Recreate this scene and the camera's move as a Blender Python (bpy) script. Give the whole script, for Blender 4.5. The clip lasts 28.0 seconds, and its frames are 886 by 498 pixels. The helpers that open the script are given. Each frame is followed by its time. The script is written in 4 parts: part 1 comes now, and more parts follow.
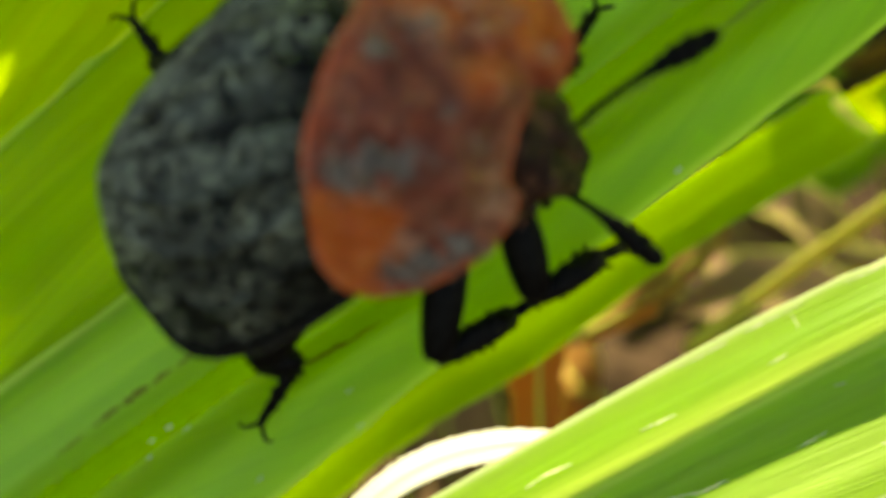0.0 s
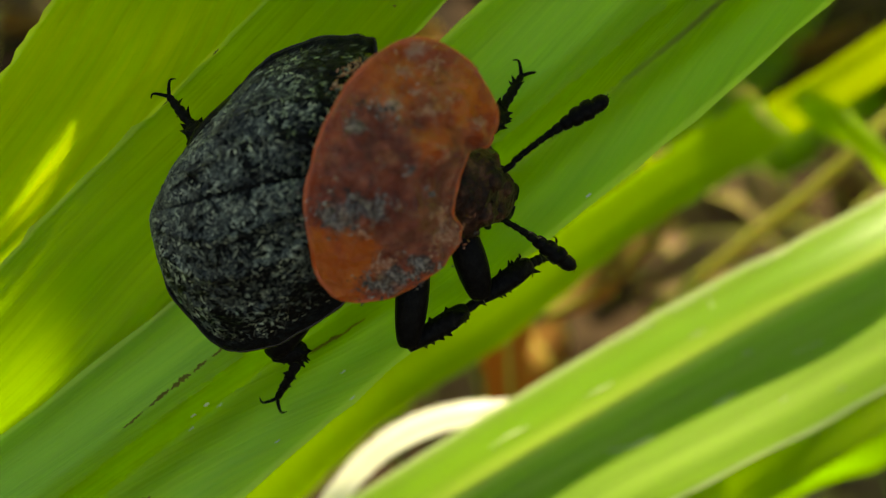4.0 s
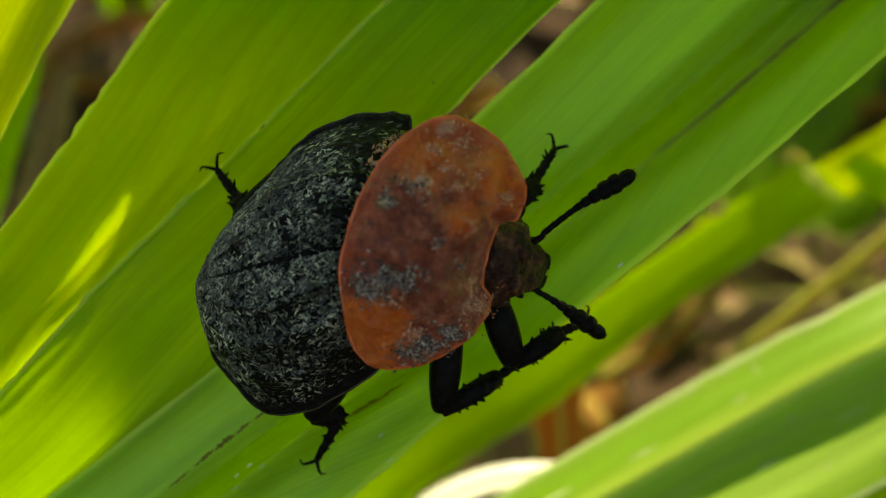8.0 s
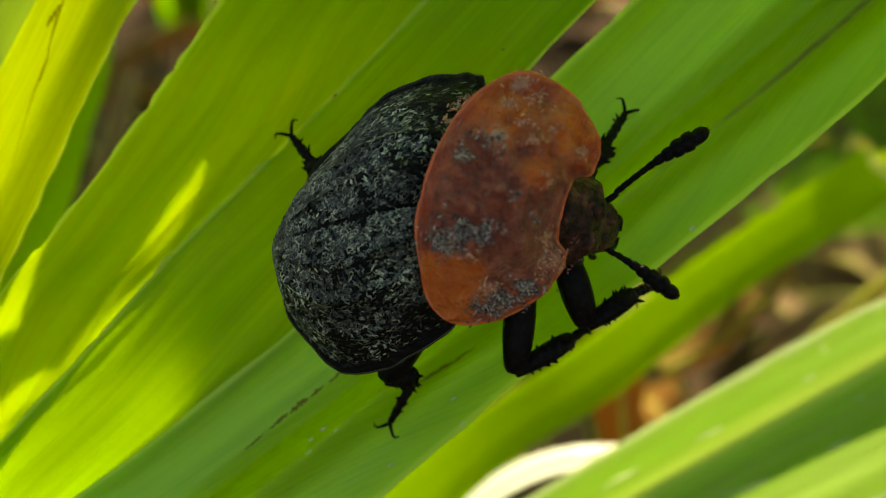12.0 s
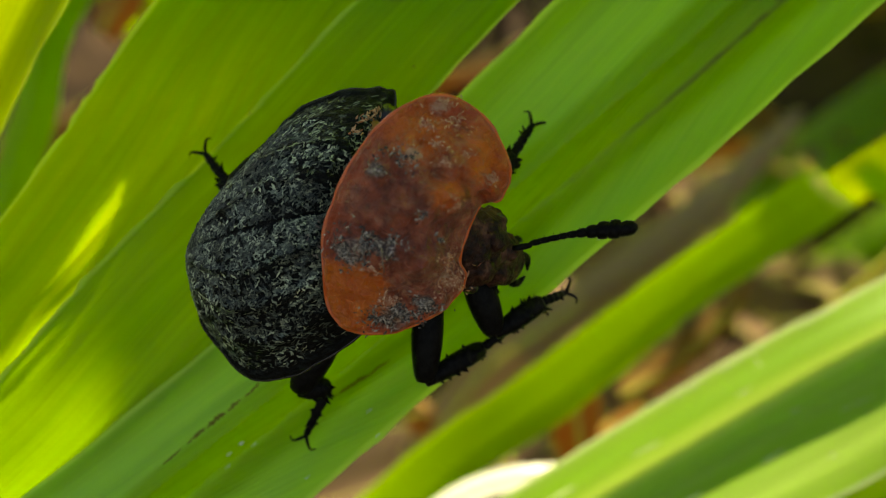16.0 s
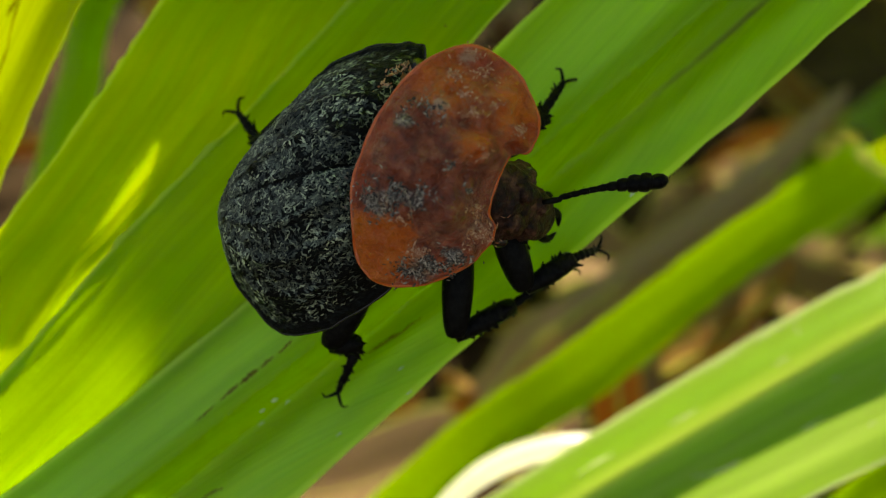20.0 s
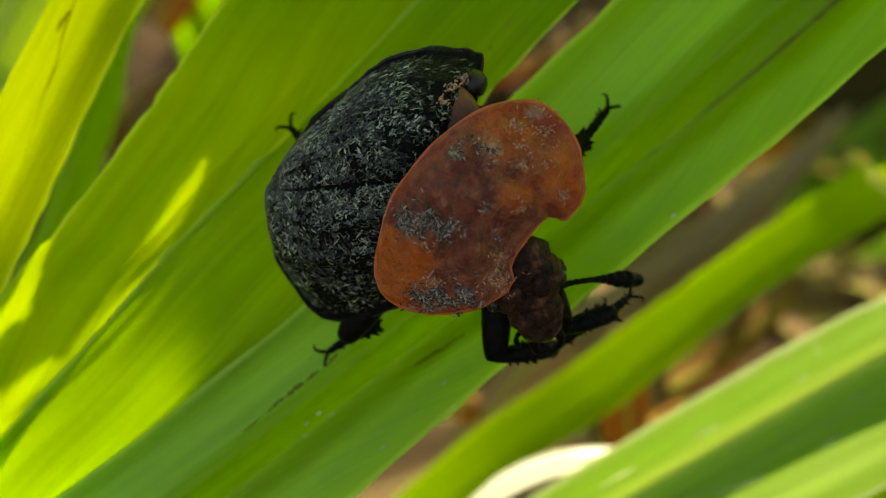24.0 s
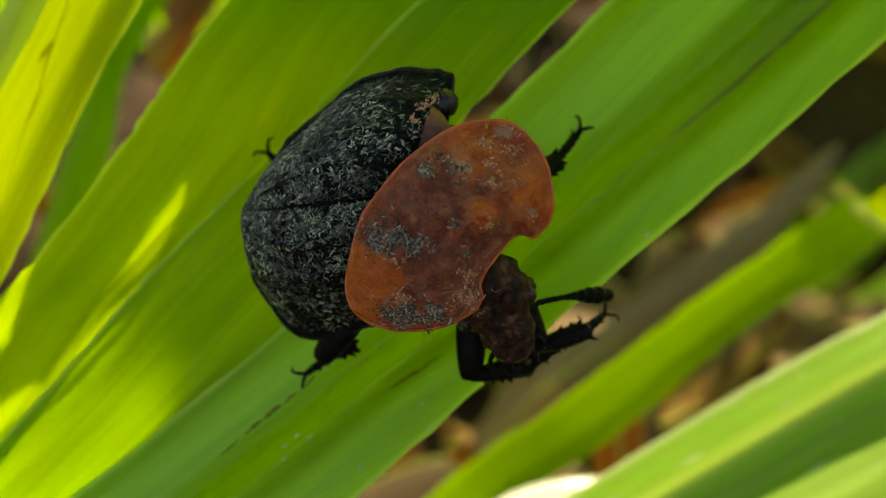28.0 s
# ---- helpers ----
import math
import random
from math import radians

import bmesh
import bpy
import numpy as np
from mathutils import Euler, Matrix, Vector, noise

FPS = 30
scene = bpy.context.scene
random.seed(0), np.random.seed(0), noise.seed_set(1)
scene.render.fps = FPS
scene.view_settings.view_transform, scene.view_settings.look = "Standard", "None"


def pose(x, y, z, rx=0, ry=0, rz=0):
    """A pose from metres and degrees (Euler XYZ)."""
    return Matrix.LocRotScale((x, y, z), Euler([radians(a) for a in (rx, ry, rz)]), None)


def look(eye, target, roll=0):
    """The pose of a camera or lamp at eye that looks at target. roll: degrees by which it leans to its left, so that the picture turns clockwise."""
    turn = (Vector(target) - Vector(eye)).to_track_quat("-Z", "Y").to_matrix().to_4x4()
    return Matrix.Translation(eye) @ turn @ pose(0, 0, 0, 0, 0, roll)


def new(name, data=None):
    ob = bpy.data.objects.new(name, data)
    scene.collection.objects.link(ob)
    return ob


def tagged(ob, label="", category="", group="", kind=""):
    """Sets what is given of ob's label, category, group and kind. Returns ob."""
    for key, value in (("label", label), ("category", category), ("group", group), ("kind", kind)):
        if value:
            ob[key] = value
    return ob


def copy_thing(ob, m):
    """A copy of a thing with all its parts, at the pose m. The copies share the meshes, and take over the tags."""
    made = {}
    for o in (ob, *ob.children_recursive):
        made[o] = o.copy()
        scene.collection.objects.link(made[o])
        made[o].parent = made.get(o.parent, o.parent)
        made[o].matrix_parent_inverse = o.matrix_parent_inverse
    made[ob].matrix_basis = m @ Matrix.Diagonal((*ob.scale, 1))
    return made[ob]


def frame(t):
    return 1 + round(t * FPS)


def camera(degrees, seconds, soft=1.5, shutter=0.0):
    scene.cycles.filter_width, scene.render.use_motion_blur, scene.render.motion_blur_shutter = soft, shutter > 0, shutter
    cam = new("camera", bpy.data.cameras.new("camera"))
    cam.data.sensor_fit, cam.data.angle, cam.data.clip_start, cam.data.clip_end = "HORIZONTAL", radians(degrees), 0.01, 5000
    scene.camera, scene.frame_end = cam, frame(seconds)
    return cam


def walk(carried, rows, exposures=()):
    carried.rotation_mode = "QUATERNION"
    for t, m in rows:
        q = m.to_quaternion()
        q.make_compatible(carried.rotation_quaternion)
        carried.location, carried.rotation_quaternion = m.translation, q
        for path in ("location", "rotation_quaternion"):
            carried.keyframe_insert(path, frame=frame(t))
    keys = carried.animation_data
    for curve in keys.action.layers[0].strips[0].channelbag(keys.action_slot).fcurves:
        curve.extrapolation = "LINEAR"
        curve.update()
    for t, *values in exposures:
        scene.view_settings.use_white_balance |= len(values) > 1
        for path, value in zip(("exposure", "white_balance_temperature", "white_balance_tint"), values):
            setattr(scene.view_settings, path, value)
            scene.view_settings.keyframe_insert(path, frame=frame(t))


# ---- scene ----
from mathutils.bvhtree import BVHTree

MM = 0.001
LEVEL = 50.0  # height of the beetle over the ground, in mm
TILT = Matrix.Translation((0, 0, LEVEL * MM)) @ pose(0, 0, 0, 50)  # the slope of the beetle's leaf


def at(x, y, z, rx=0, ry=0, rz=0):
    """A pose in mm, on the slope of the beetle's leaf: x to the side, y up the slope, z off the leaf."""
    return TILT @ pose(x * MM, y * MM, z * MM, rx, ry, rz)


# ---- camera ----
EXPOSURE, KELVIN, TINT = 1.4, 9700.0, 10.0
cam = camera(40, 28.0, 1.1)
cam.data.dof.use_dof = True
cam.data.dof.focus_distance = 32.0 * MM
cam.data.dof.aperture_fstop = 58.0
ROWS = [
    (0.0, -1.22, 0.55, 25.79, -3.13, -3.92, 2.45),
    (0.3, -0.44, 1.06, 34.41, -0.79, -2.10, 0.66),
    (0.5, -0.20, 0.49, 37.75, -1.90, -1.75, -1.01),
    (1.0, -1.66, 1.14, 40.20, -1.22, -3.64, 0.28),
    (1.5, 0.25, 0.79, 37.48, -1.89, -2.49, -0.62),
    (2.0, -0.66, 0.59, 33.81, -2.35, -3.82, 0.25),
    (2.5, -2.27, 2.13, 31.89, -4.18, -3.14, -0.04),
    (3.0, -2.93, 1.75, 31.20, -3.90, -2.45, 1.34),
    (3.5, -2.13, 2.33, 33.21, -4.24, -4.93, 0.33),
    (5.5, -0.54, 1.43, 34.27, -2.51, -1.66, 1.32),
    (6.0, -0.90, 0.64, 34.30, -2.52, -0.78, 0.92),
    (6.5, -0.76, 1.25, 34.46, -2.07, -1.12, 1.00),
    (7.0, -0.89, 2.15, 34.75, -1.62, -1.35, 0.99),
    (7.5, -0.85, 1.62, 34.87, -1.71, -1.43, 0.87),
    (8.0, -0.32, 2.37, 34.88, -1.46, -1.26, 0.70),
    (8.5, -0.59, 2.93, 34.98, -1.20, -0.38, 0.60),
    (9.0, -1.18, 2.79, 34.99, -1.20, -0.28, 0.55),
    (9.5, -1.83, 1.73, 34.64, -1.08, -0.19, 0.69),
    (10.0, -2.37, 0.57, 34.55, -0.92, 0.45, 0.61),
    (10.5, -2.52, 0.62, 34.61, -0.58, 0.65, 0.70),
    (11.0, -1.72, 0.67, 34.73, -0.45, 1.08, 0.71),
    (11.5, -1.08, -0.05, 34.96, -0.55, 1.15, 0.47),
    (12.0, -0.96, 0.67, 35.18, -0.35, 1.04, 0.44),
    (12.5, -1.46, 0.70, 35.19, 0.04, 1.06, 0.43),
    (14.5, -0.54, 1.01, 36.05, 1.96, 1.27, -0.38),
    (15.0, -0.53, -0.36, 35.65, 0.95, 1.94, -0.22),
    (15.5, 0.01, -0.82, 35.52, 1.44, 1.53, -0.38),
    (16.0, 1.60, -0.29, 35.67, 1.77, 1.06, -0.61),
    (16.5, 2.14, -0.39, 36.05, 2.21, 0.91, -0.92),
    (17.0, 1.63, -0.80, 35.89, 2.13, 1.88, -0.74),
    (17.5, 1.57, -0.20, 35.86, 2.71, 2.46, -0.60),
    (18.0, 1.70, -0.62, 35.63, 2.04, 2.75, -0.45),
    (18.5, 1.94, -0.64, 35.74, 2.15, 3.21, -0.41),
    (19.0, 2.05, -0.77, 35.82, 2.22, 3.18, -0.49),
    (19.5, 2.31, -0.87, 35.90, 2.23, 3.20, -0.63),
    (20.0, 2.10, -1.44, 35.63, 1.62, 3.36, -0.60),
    (20.5, 2.45, -1.36, 35.69, 1.59, 3.42, -0.62),
    (22.5, 1.82, -2.28, 36.43, 2.39, 2.60, -0.43),
    (23.0, 0.33, -2.12, 36.78, 2.99, 2.83, -0.53),
    (23.5, -0.39, -2.11, 36.19, 1.59, 1.99, -0.19),
    (24.0, 0.17, -1.18, 36.46, 2.04, 2.31, 0.12),
    (24.5, 0.76, -1.68, 36.64, 2.44, 2.15, -0.14),
    (25.0, 0.65, -2.37, 36.65, 3.09, 2.45, -0.34),
    (25.5, 1.08, -1.27, 36.88, 3.69, 2.78, -0.04),
    (26.0, 0.96, -0.84, 36.98, 3.63, 2.91, -0.02),
    (26.5, 1.60, -1.41, 36.93, 3.98, 3.02, -0.09),
    (27.0, 1.21, -2.09, 36.69, 4.36, 2.90, -0.20),
    (27.5, 1.10, -1.49, 36.75, 4.63, 2.77, -0.23),
    (28.0, 1.09, -2.23, 36.68, 4.64, 2.64, -0.40),
]
walk(cam, [(t, at(x, y, z, rx, ry, rz)) for t, x, y, z, rx, ry, rz in ROWS], [(t, EXPOSURE + e, KELVIN, TINT) for t, e in ((0.0, 0.45), (0.5, 0.08), (1.0, -0.12), (2.0, -0.12), (2.6, -0.06), (3.2, -0.08), (6.0, 0.0), (7.0, -0.12), (8.0, -0.1), (9.0, 0.0), (20.5, 0.0), (24.0, -0.05), (28.0, -0.04))])

# ---- light ----
SUN_SLOPE = Vector((0.12, 0.94, -0.30)).normalized()  # towards the sun, from behind the slope
sun_way = TILT.to_3x3() @ SUN_SLOPE
SUN_EL, SUN_AZ = math.degrees(math.asin(sun_way.z)), math.degrees(math.atan2(sun_way.y, sun_way.x))
world = bpy.data.worlds.new("world")
scene.world = world
world.use_nodes = True
wn, wl = world.node_tree.nodes, world.node_tree.links
sky = wn.new("ShaderNodeTexSky")
sky.sky_type, sky.sun_disc = "NISHITA", False
sky.sun_elevation, sky.sun_rotation = radians(SUN_EL), radians(90 - SUN_AZ)
wl.new(sky.outputs[0], wn["Background"].inputs[0])
wn["Background"].inputs[1].default_value = 0.085
sun_data = bpy.data.lights.new("sun", "SUN")
sun_data.energy, sun_data.angle, sun_data.color = 5.0, radians(0.53), (1.0, 0.95, 0.86)
sun = new("sun", sun_data)
sun.matrix_world = look(sun_way * 3.0, (0, 0, 0))


# ---- materials ----
def material(name, rough=0.5, metal=0.0, spec=0.5):
    m = bpy.data.materials.new(name)
    m.use_nodes = True
    b = m.node_tree.nodes["Principled BSDF"]
    b.inputs["Roughness"].default_value = rough
    b.inputs["Metallic"].default_value = metal
    b.inputs["Specular IOR Level"].default_value = spec
    return m, m.node_tree.nodes, m.node_tree.links, b


def coords(n, l, kind, scale):
    tc, mp = n.new("ShaderNodeTexCoord"), n.new("ShaderNodeMapping")
    l.new(tc.outputs[kind], mp.inputs[0])
    mp.inputs["Scale"].default_value = scale
    return mp.outputs[0]


def noise_tex(n, l, vec, scale, detail=4.0, rough=0.55, distortion=0.0):
    t = n.new("ShaderNodeTexNoise")
    l.new(vec, t.inputs["Vector"])
    t.inputs["Scale"].default_value, t.inputs["Detail"].default_value = scale, detail
    t.inputs["Roughness"].default_value, t.inputs["Distortion"].default_value = rough, distortion
    return t.outputs["Fac"]


def ramp(n, l, fac, stops):
    r = n.new("ShaderNodeValToRGB")
    l.new(fac, r.inputs[0])
    e = r.color_ramp.elements
    while len(e) < len(stops):
        e.new(0.5)
    for k, (p, c) in enumerate(stops):
        e[k].position, e[k].color = p, (*c, 1.0)
    return r.outputs[0]


def mix(n, l, fac, a, b, blend="MIX"):
    m = n.new("ShaderNodeMix")
    m.data_type, m.blend_type = "RGBA", blend
    for socket, value in ((m.inputs[0], fac), (m.inputs[6], a), (m.inputs[7], b)):
        if isinstance(value, bpy.types.NodeSocket):
            l.new(value, socket)
        elif isinstance(value, tuple):
            socket.default_value = (*value, 1.0)
        else:
            socket.default_value = value
    return m.outputs[2]


def bump(n, l, height, strength, distance):
    b = n.new("ShaderNodeBump")
    l.new(height, b.inputs["Height"])
    b.inputs["Strength"].default_value, b.inputs["Distance"].default_value = strength, distance
    return b.outputs[0]


def leaf_material(name, dark, light, through_col, share=0.55, rough=0.38, edge=(0.58, 0.66, 0.12), rib=None, sheen=0.28, shading_bands=None):
    """A grass-like blade: parallel veins, blotches, and light that shines through."""
    m, n, l, b = material(name, rough, 0.0, sheen)
    uv = coords(n, l, "UV", (1.0, 0.02, 1.0))
    veins = noise_tex(n, l, uv, 9.0, 3.0, 0.6)
    broad = noise_tex(n, l, uv, 1.1, 2.0, 0.5)
    blotch = noise_tex(n, l, coords(n, l, "UV", (0.6, 0.12, 1.0)), 1.0, 3.0)
    col = ramp(n, l, veins, [(0.25, dark), (0.75, light)])
    col = mix(n, l, ramp(n, l, broad, [(0.35, (0, 0, 0)), (0.7, (0.8, 0.8, 0.8))]), col, light)
    lines = noise_tex(n, l, uv, 3.2, 2.0, 0.5)
    col = mix(n, l, ramp(n, l, lines, [(0.54, (0, 0, 0)), (0.68, (0.5, 0.5, 0.5))]), col, dark)
    col = mix(n, l, ramp(n, l, blotch, [(0.45, (0, 0, 0)), (0.75, (0.5, 0.5, 0.5))]), col, dark)
    # pale margins, and the midrib's stain
    um, sx = n.new("ShaderNodeUVMap"), n.new("ShaderNodeSeparateXYZ")
    um.uv_map = "Share"
    l.new(um.outputs[0], sx.inputs[0])
    # bands across the blade, with sheen and fold shade put into their colour
    if shading_bands:
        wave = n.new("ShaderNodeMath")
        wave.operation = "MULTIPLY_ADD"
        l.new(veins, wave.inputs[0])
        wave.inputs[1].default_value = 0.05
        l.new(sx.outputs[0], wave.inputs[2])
        col = mix(n, l, 0.72, col, ramp(n, l, wave.outputs[0], shading_bands))
    rim = ramp(n, l, sx.outputs[0], [(0.0, (0.9, 0.9, 0.9)), (0.018, (0.8, 0.8, 0.8)), (0.032, (0.0, 0.0, 0.0)), (0.968, (0.0, 0.0, 0.0)), (0.982, (0.8, 0.8, 0.8)), (1.0, (0.9, 0.9, 0.9))])
    col = mix(n, l, rim, col, edge)
    if rib:
        wob = n.new("ShaderNodeMath")
        wob.operation = "MULTIPLY_ADD"
        l.new(noise_tex(n, l, coords(n, l, "UV", (0.0, 0.35, 1.0)), 1.0, 3.0), wob.inputs[0])
        wob.inputs[1].default_value = 0.035
        l.new(sx.outputs[0], wob.inputs[2])
        line = ramp(n, l, wob.outputs[0], [(0.678, (0, 0, 0)), (0.692, (0.95, 0.95, 0.95)), (0.703, (0.95, 0.95, 0.95)), (0.714, (0, 0, 0))])
        # the stain fades towards the leaf's foot and breaks up
        along = n.new("ShaderNodeSeparateXYZ")
        l.new(coords(n, l, "UV", (0.0, 0.01, 0.0)), along.inputs[0])
        fade = ramp(n, l, along.outputs[1], [(0.70, (0.0, 0.0, 0.0)), (0.76, (0.3, 0.3, 0.3)), (0.81, (0.8, 0.8, 0.8)), (0.9, (0.9, 0.9, 0.9))])
        patchy = ramp(n, l, noise_tex(n, l, coords(n, l, "UV", (0.3, 0.7, 1.0)), 1.0, 3.0), [(0.36, (0.35, 0.35, 0.35)), (0.56, (1, 1, 1))])
        line = mix(n, l, 1.0, mix(n, l, 1.0, line, fade, "MULTIPLY"), patchy, "MULTIPLY")
        col = mix(n, l, line, col, rib)
    l.new(col, b.inputs["Base Color"])
    nrm = bump(n, l, veins, 0.4, 0.00008)
    l.new(nrm, b.inputs["Normal"])
    tr = n.new("ShaderNodeBsdfTranslucent")
    glow = mix(n, l, ramp(n, l, veins, [(0.36, (0, 0, 0)), (0.64, (1, 1, 1))]), tuple(1.03 * c for c in through_col), tuple(min(1.0, 1.2 * c) for c in through_col))
    glow = mix(n, l, ramp(n, l, lines, [(0.44, (0, 0, 0)), (0.66, (0.3, 0.3, 0.3))]), glow, tuple(0.82 * c for c in through_col))
    if rib:
        glow = mix(n, l, line, glow, tuple(2.5 * c for c in rib))
    l.new(glow, tr.inputs[0])
    l.new(nrm, tr.inputs["Normal"])
    sh = n.new("ShaderNodeMixShader")
    sh.inputs[0].default_value = share
    l.new(b.outputs[0], sh.inputs[1])
    l.new(tr.outputs[0], sh.inputs[2])
    l.new(sh.outputs[0], n["Material Output"].inputs[0])
    return m


GREEN = leaf_material("leaf_green", (0.045, 0.12, 0.003), (0.135, 0.28, 0.006), (0.54, 0.84, 0.006))
PALE_GREEN = leaf_material("leaf_pale_green", (0.10, 0.26, 0.012), (0.50, 0.64, 0.11), (0.70, 0.92, 0.08), 0.38, 0.3)
# the pleats' lit and shaded sides are coloured in as bands
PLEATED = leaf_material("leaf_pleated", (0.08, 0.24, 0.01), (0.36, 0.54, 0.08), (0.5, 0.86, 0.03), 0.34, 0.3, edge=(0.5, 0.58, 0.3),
                        shading_bands=[(0.0, (0.5, 0.6, 0.26)), (0.03, (0.32, 0.48, 0.09)), (0.09, (0.26, 0.46, 0.05)), (0.14, (0.17, 0.36, 0.02)), (0.22, (0.16, 0.34, 0.015)), (0.3, (0.34, 0.5, 0.06)), (0.38, (0.5, 0.6, 0.12)), (0.415, (0.18, 0.38, 0.02)), (0.47, (0.2, 0.4, 0.03)), (0.55, (0.3, 0.48, 0.09)), (0.62, (0.16, 0.34, 0.03)), (0.8, (0.3, 0.48, 0.08)), (1.0, (0.2, 0.38, 0.03))])
YELLOW_GREEN = leaf_material("leaf_yellow_green", (0.20, 0.30, 0.008), (0.36, 0.46, 0.015), (0.74, 0.88, 0.02))
# the green raised for one leaf, its stronger light put into the colour
LIT_GREEN = leaf_material("leaf_lit_green", (0.034, 0.165, 0.003), (0.08, 0.32, 0.006), (0.74, 0.99, 0.007), 0.59)
# sky sheen and the fold's dark side are put into the band colours
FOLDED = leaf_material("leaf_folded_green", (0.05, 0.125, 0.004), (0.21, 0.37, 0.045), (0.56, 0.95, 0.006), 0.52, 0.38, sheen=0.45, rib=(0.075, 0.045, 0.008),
                       shading_bands=[(0.0, (0.24, 0.4, 0.02)), (0.12, (0.25, 0.42, 0.03)), (0.24, (0.33, 0.56, 0.11)), (0.42, (0.33, 0.56, 0.12)), (0.47, (0.10, 0.21, 0.005)), (0.68, (0.05, 0.12, 0.003)), (0.73, (0.15, 0.22, 0.007)), (0.84, (0.22, 0.40, 0.04)), (0.9, (0.28, 0.50, 0.10)), (1.0, (0.2, 0.38, 0.03))])
FRESH = leaf_material("leaf_fresh_green", (0.18, 0.33, 0.012), (0.26, 0.42, 0.02), (0.62, 0.88, 0.02))
# near-white colour holds the sun's glare on the arched leaf
GLARE_WHITE = leaf_material("leaf_glare_white", (0.78, 0.81, 0.64), (0.84, 0.86, 0.72), (0.85, 0.90, 0.60), 0.25, 0.25, (0.84, 0.86, 0.70))
BANDED = leaf_material("leaf_banded_green", (0.032, 0.125, 0.003), (0.08, 0.29, 0.006), (0.63, 0.90, 0.006), 0.53)
STRAW = leaf_material("leaf_straw", (0.14, 0.068, 0.016), (0.30, 0.155, 0.035), (0.5, 0.24, 0.06), 0.3, 0.6, sheen=0.1)
BROWN = leaf_material("leaf_brown", (0.10, 0.062, 0.034), (0.25, 0.165, 0.095), (0.34, 0.21, 0.11), 0.2, 0.7, sheen=0.05)


TAN = leaf_material("leaf_tan", (0.17, 0.12, 0.07), (0.34, 0.25, 0.15), (0.5, 0.36, 0.2), 0.25, 0.7, sheen=0.05)


def spotted(name, stops, scale, rough, bump_mm, detail=5.0, spec=0.5, stretch=(1000, 1000, 1000)):
    m, n, l, b = material(name, rough, 0.0, spec)
    vec = coords(n, l, "Object", stretch)
    f = noise_tex(n, l, vec, scale, detail, 0.62)
    l.new(ramp(n, l, f, stops), b.inputs["Base Color"])
    l.new(bump(n, l, noise_tex(n, l, vec, scale * 2.3, 4.0), 0.8, bump_mm * MM), b.inputs["Normal"])
    return m


def mapped(n, l, value, top):
    """value / top."""
    d = n.new("ShaderNodeMath")
    d.operation = "DIVIDE"
    l.new(value, d.inputs[0])
    d.inputs[1].default_value = top
    return d.outputs[0]


def elytra_material():
    m, n, l, b = material("elytra_black", 0.5, 0.0, 0.1)
    vec = coords(n, l, "Object", (800, 1300, 1000))
    fine = noise_tex(n, l, vec, 5.5, 3.0, 0.6, 0.8)
    broad = noise_tex(n, l, coords(n, l, "Object", (1000, 1000, 1000)), 0.7, 3.0)
    flecks = ramp(n, l, fine, [(0.50, (0.0008, 0.0013, 0.0012)), (0.62, (0.006, 0.009, 0.008)), (0.76, (0.035, 0.045, 0.04))])
    l.new(mix(n, l, ramp(n, l, broad, [(0.35, (0, 0, 0)), (0.6, (1, 1, 1))]), (0.002, 0.0026, 0.0022), flecks), b.inputs["Base Color"])
    l.new(bump(n, l, fine, 1.0, 0.00012), b.inputs["Normal"])
    return m


def flake_material():
    """Tiny pale wrinkles, each of its own brightness."""
    m, n, l, b = material("scale_grey", 0.4, 0.0, 0.3)
    geo = n.new("ShaderNodeNewGeometry")
    shade = ramp(n, l, geo.outputs["Random Per Island"], [(0.0, (0.006, 0.010, 0.009)), (0.4, (0.04, 0.054, 0.047)), (0.75, (0.14, 0.18, 0.14)), (1.0, (0.54, 0.62, 0.43))])
    broad = noise_tex(n, l, coords(n, l, "Object", (1000, 1000, 1000)), 0.9, 3.0)
    l.new(mix(n, l, ramp(n, l, broad, [(0.38, (0.75, 0.75, 0.75)), (0.62, (0, 0, 0))]), shade, (0.012, 0.017, 0.013)), b.inputs["Base Color"])
    return m


def crumb_material(name, low, mid, high):
    """Dry crumbs, each of its own brightness."""
    m, n, l, b = material(name, 0.6, 0.0, 0.3)
    geo = n.new("ShaderNodeNewGeometry")
    l.new(ramp(n, l, geo.outputs["Random Per Island"], [(0.0, low), (0.55, mid), (1.0, high)]), b.inputs["Base Color"])
    return m


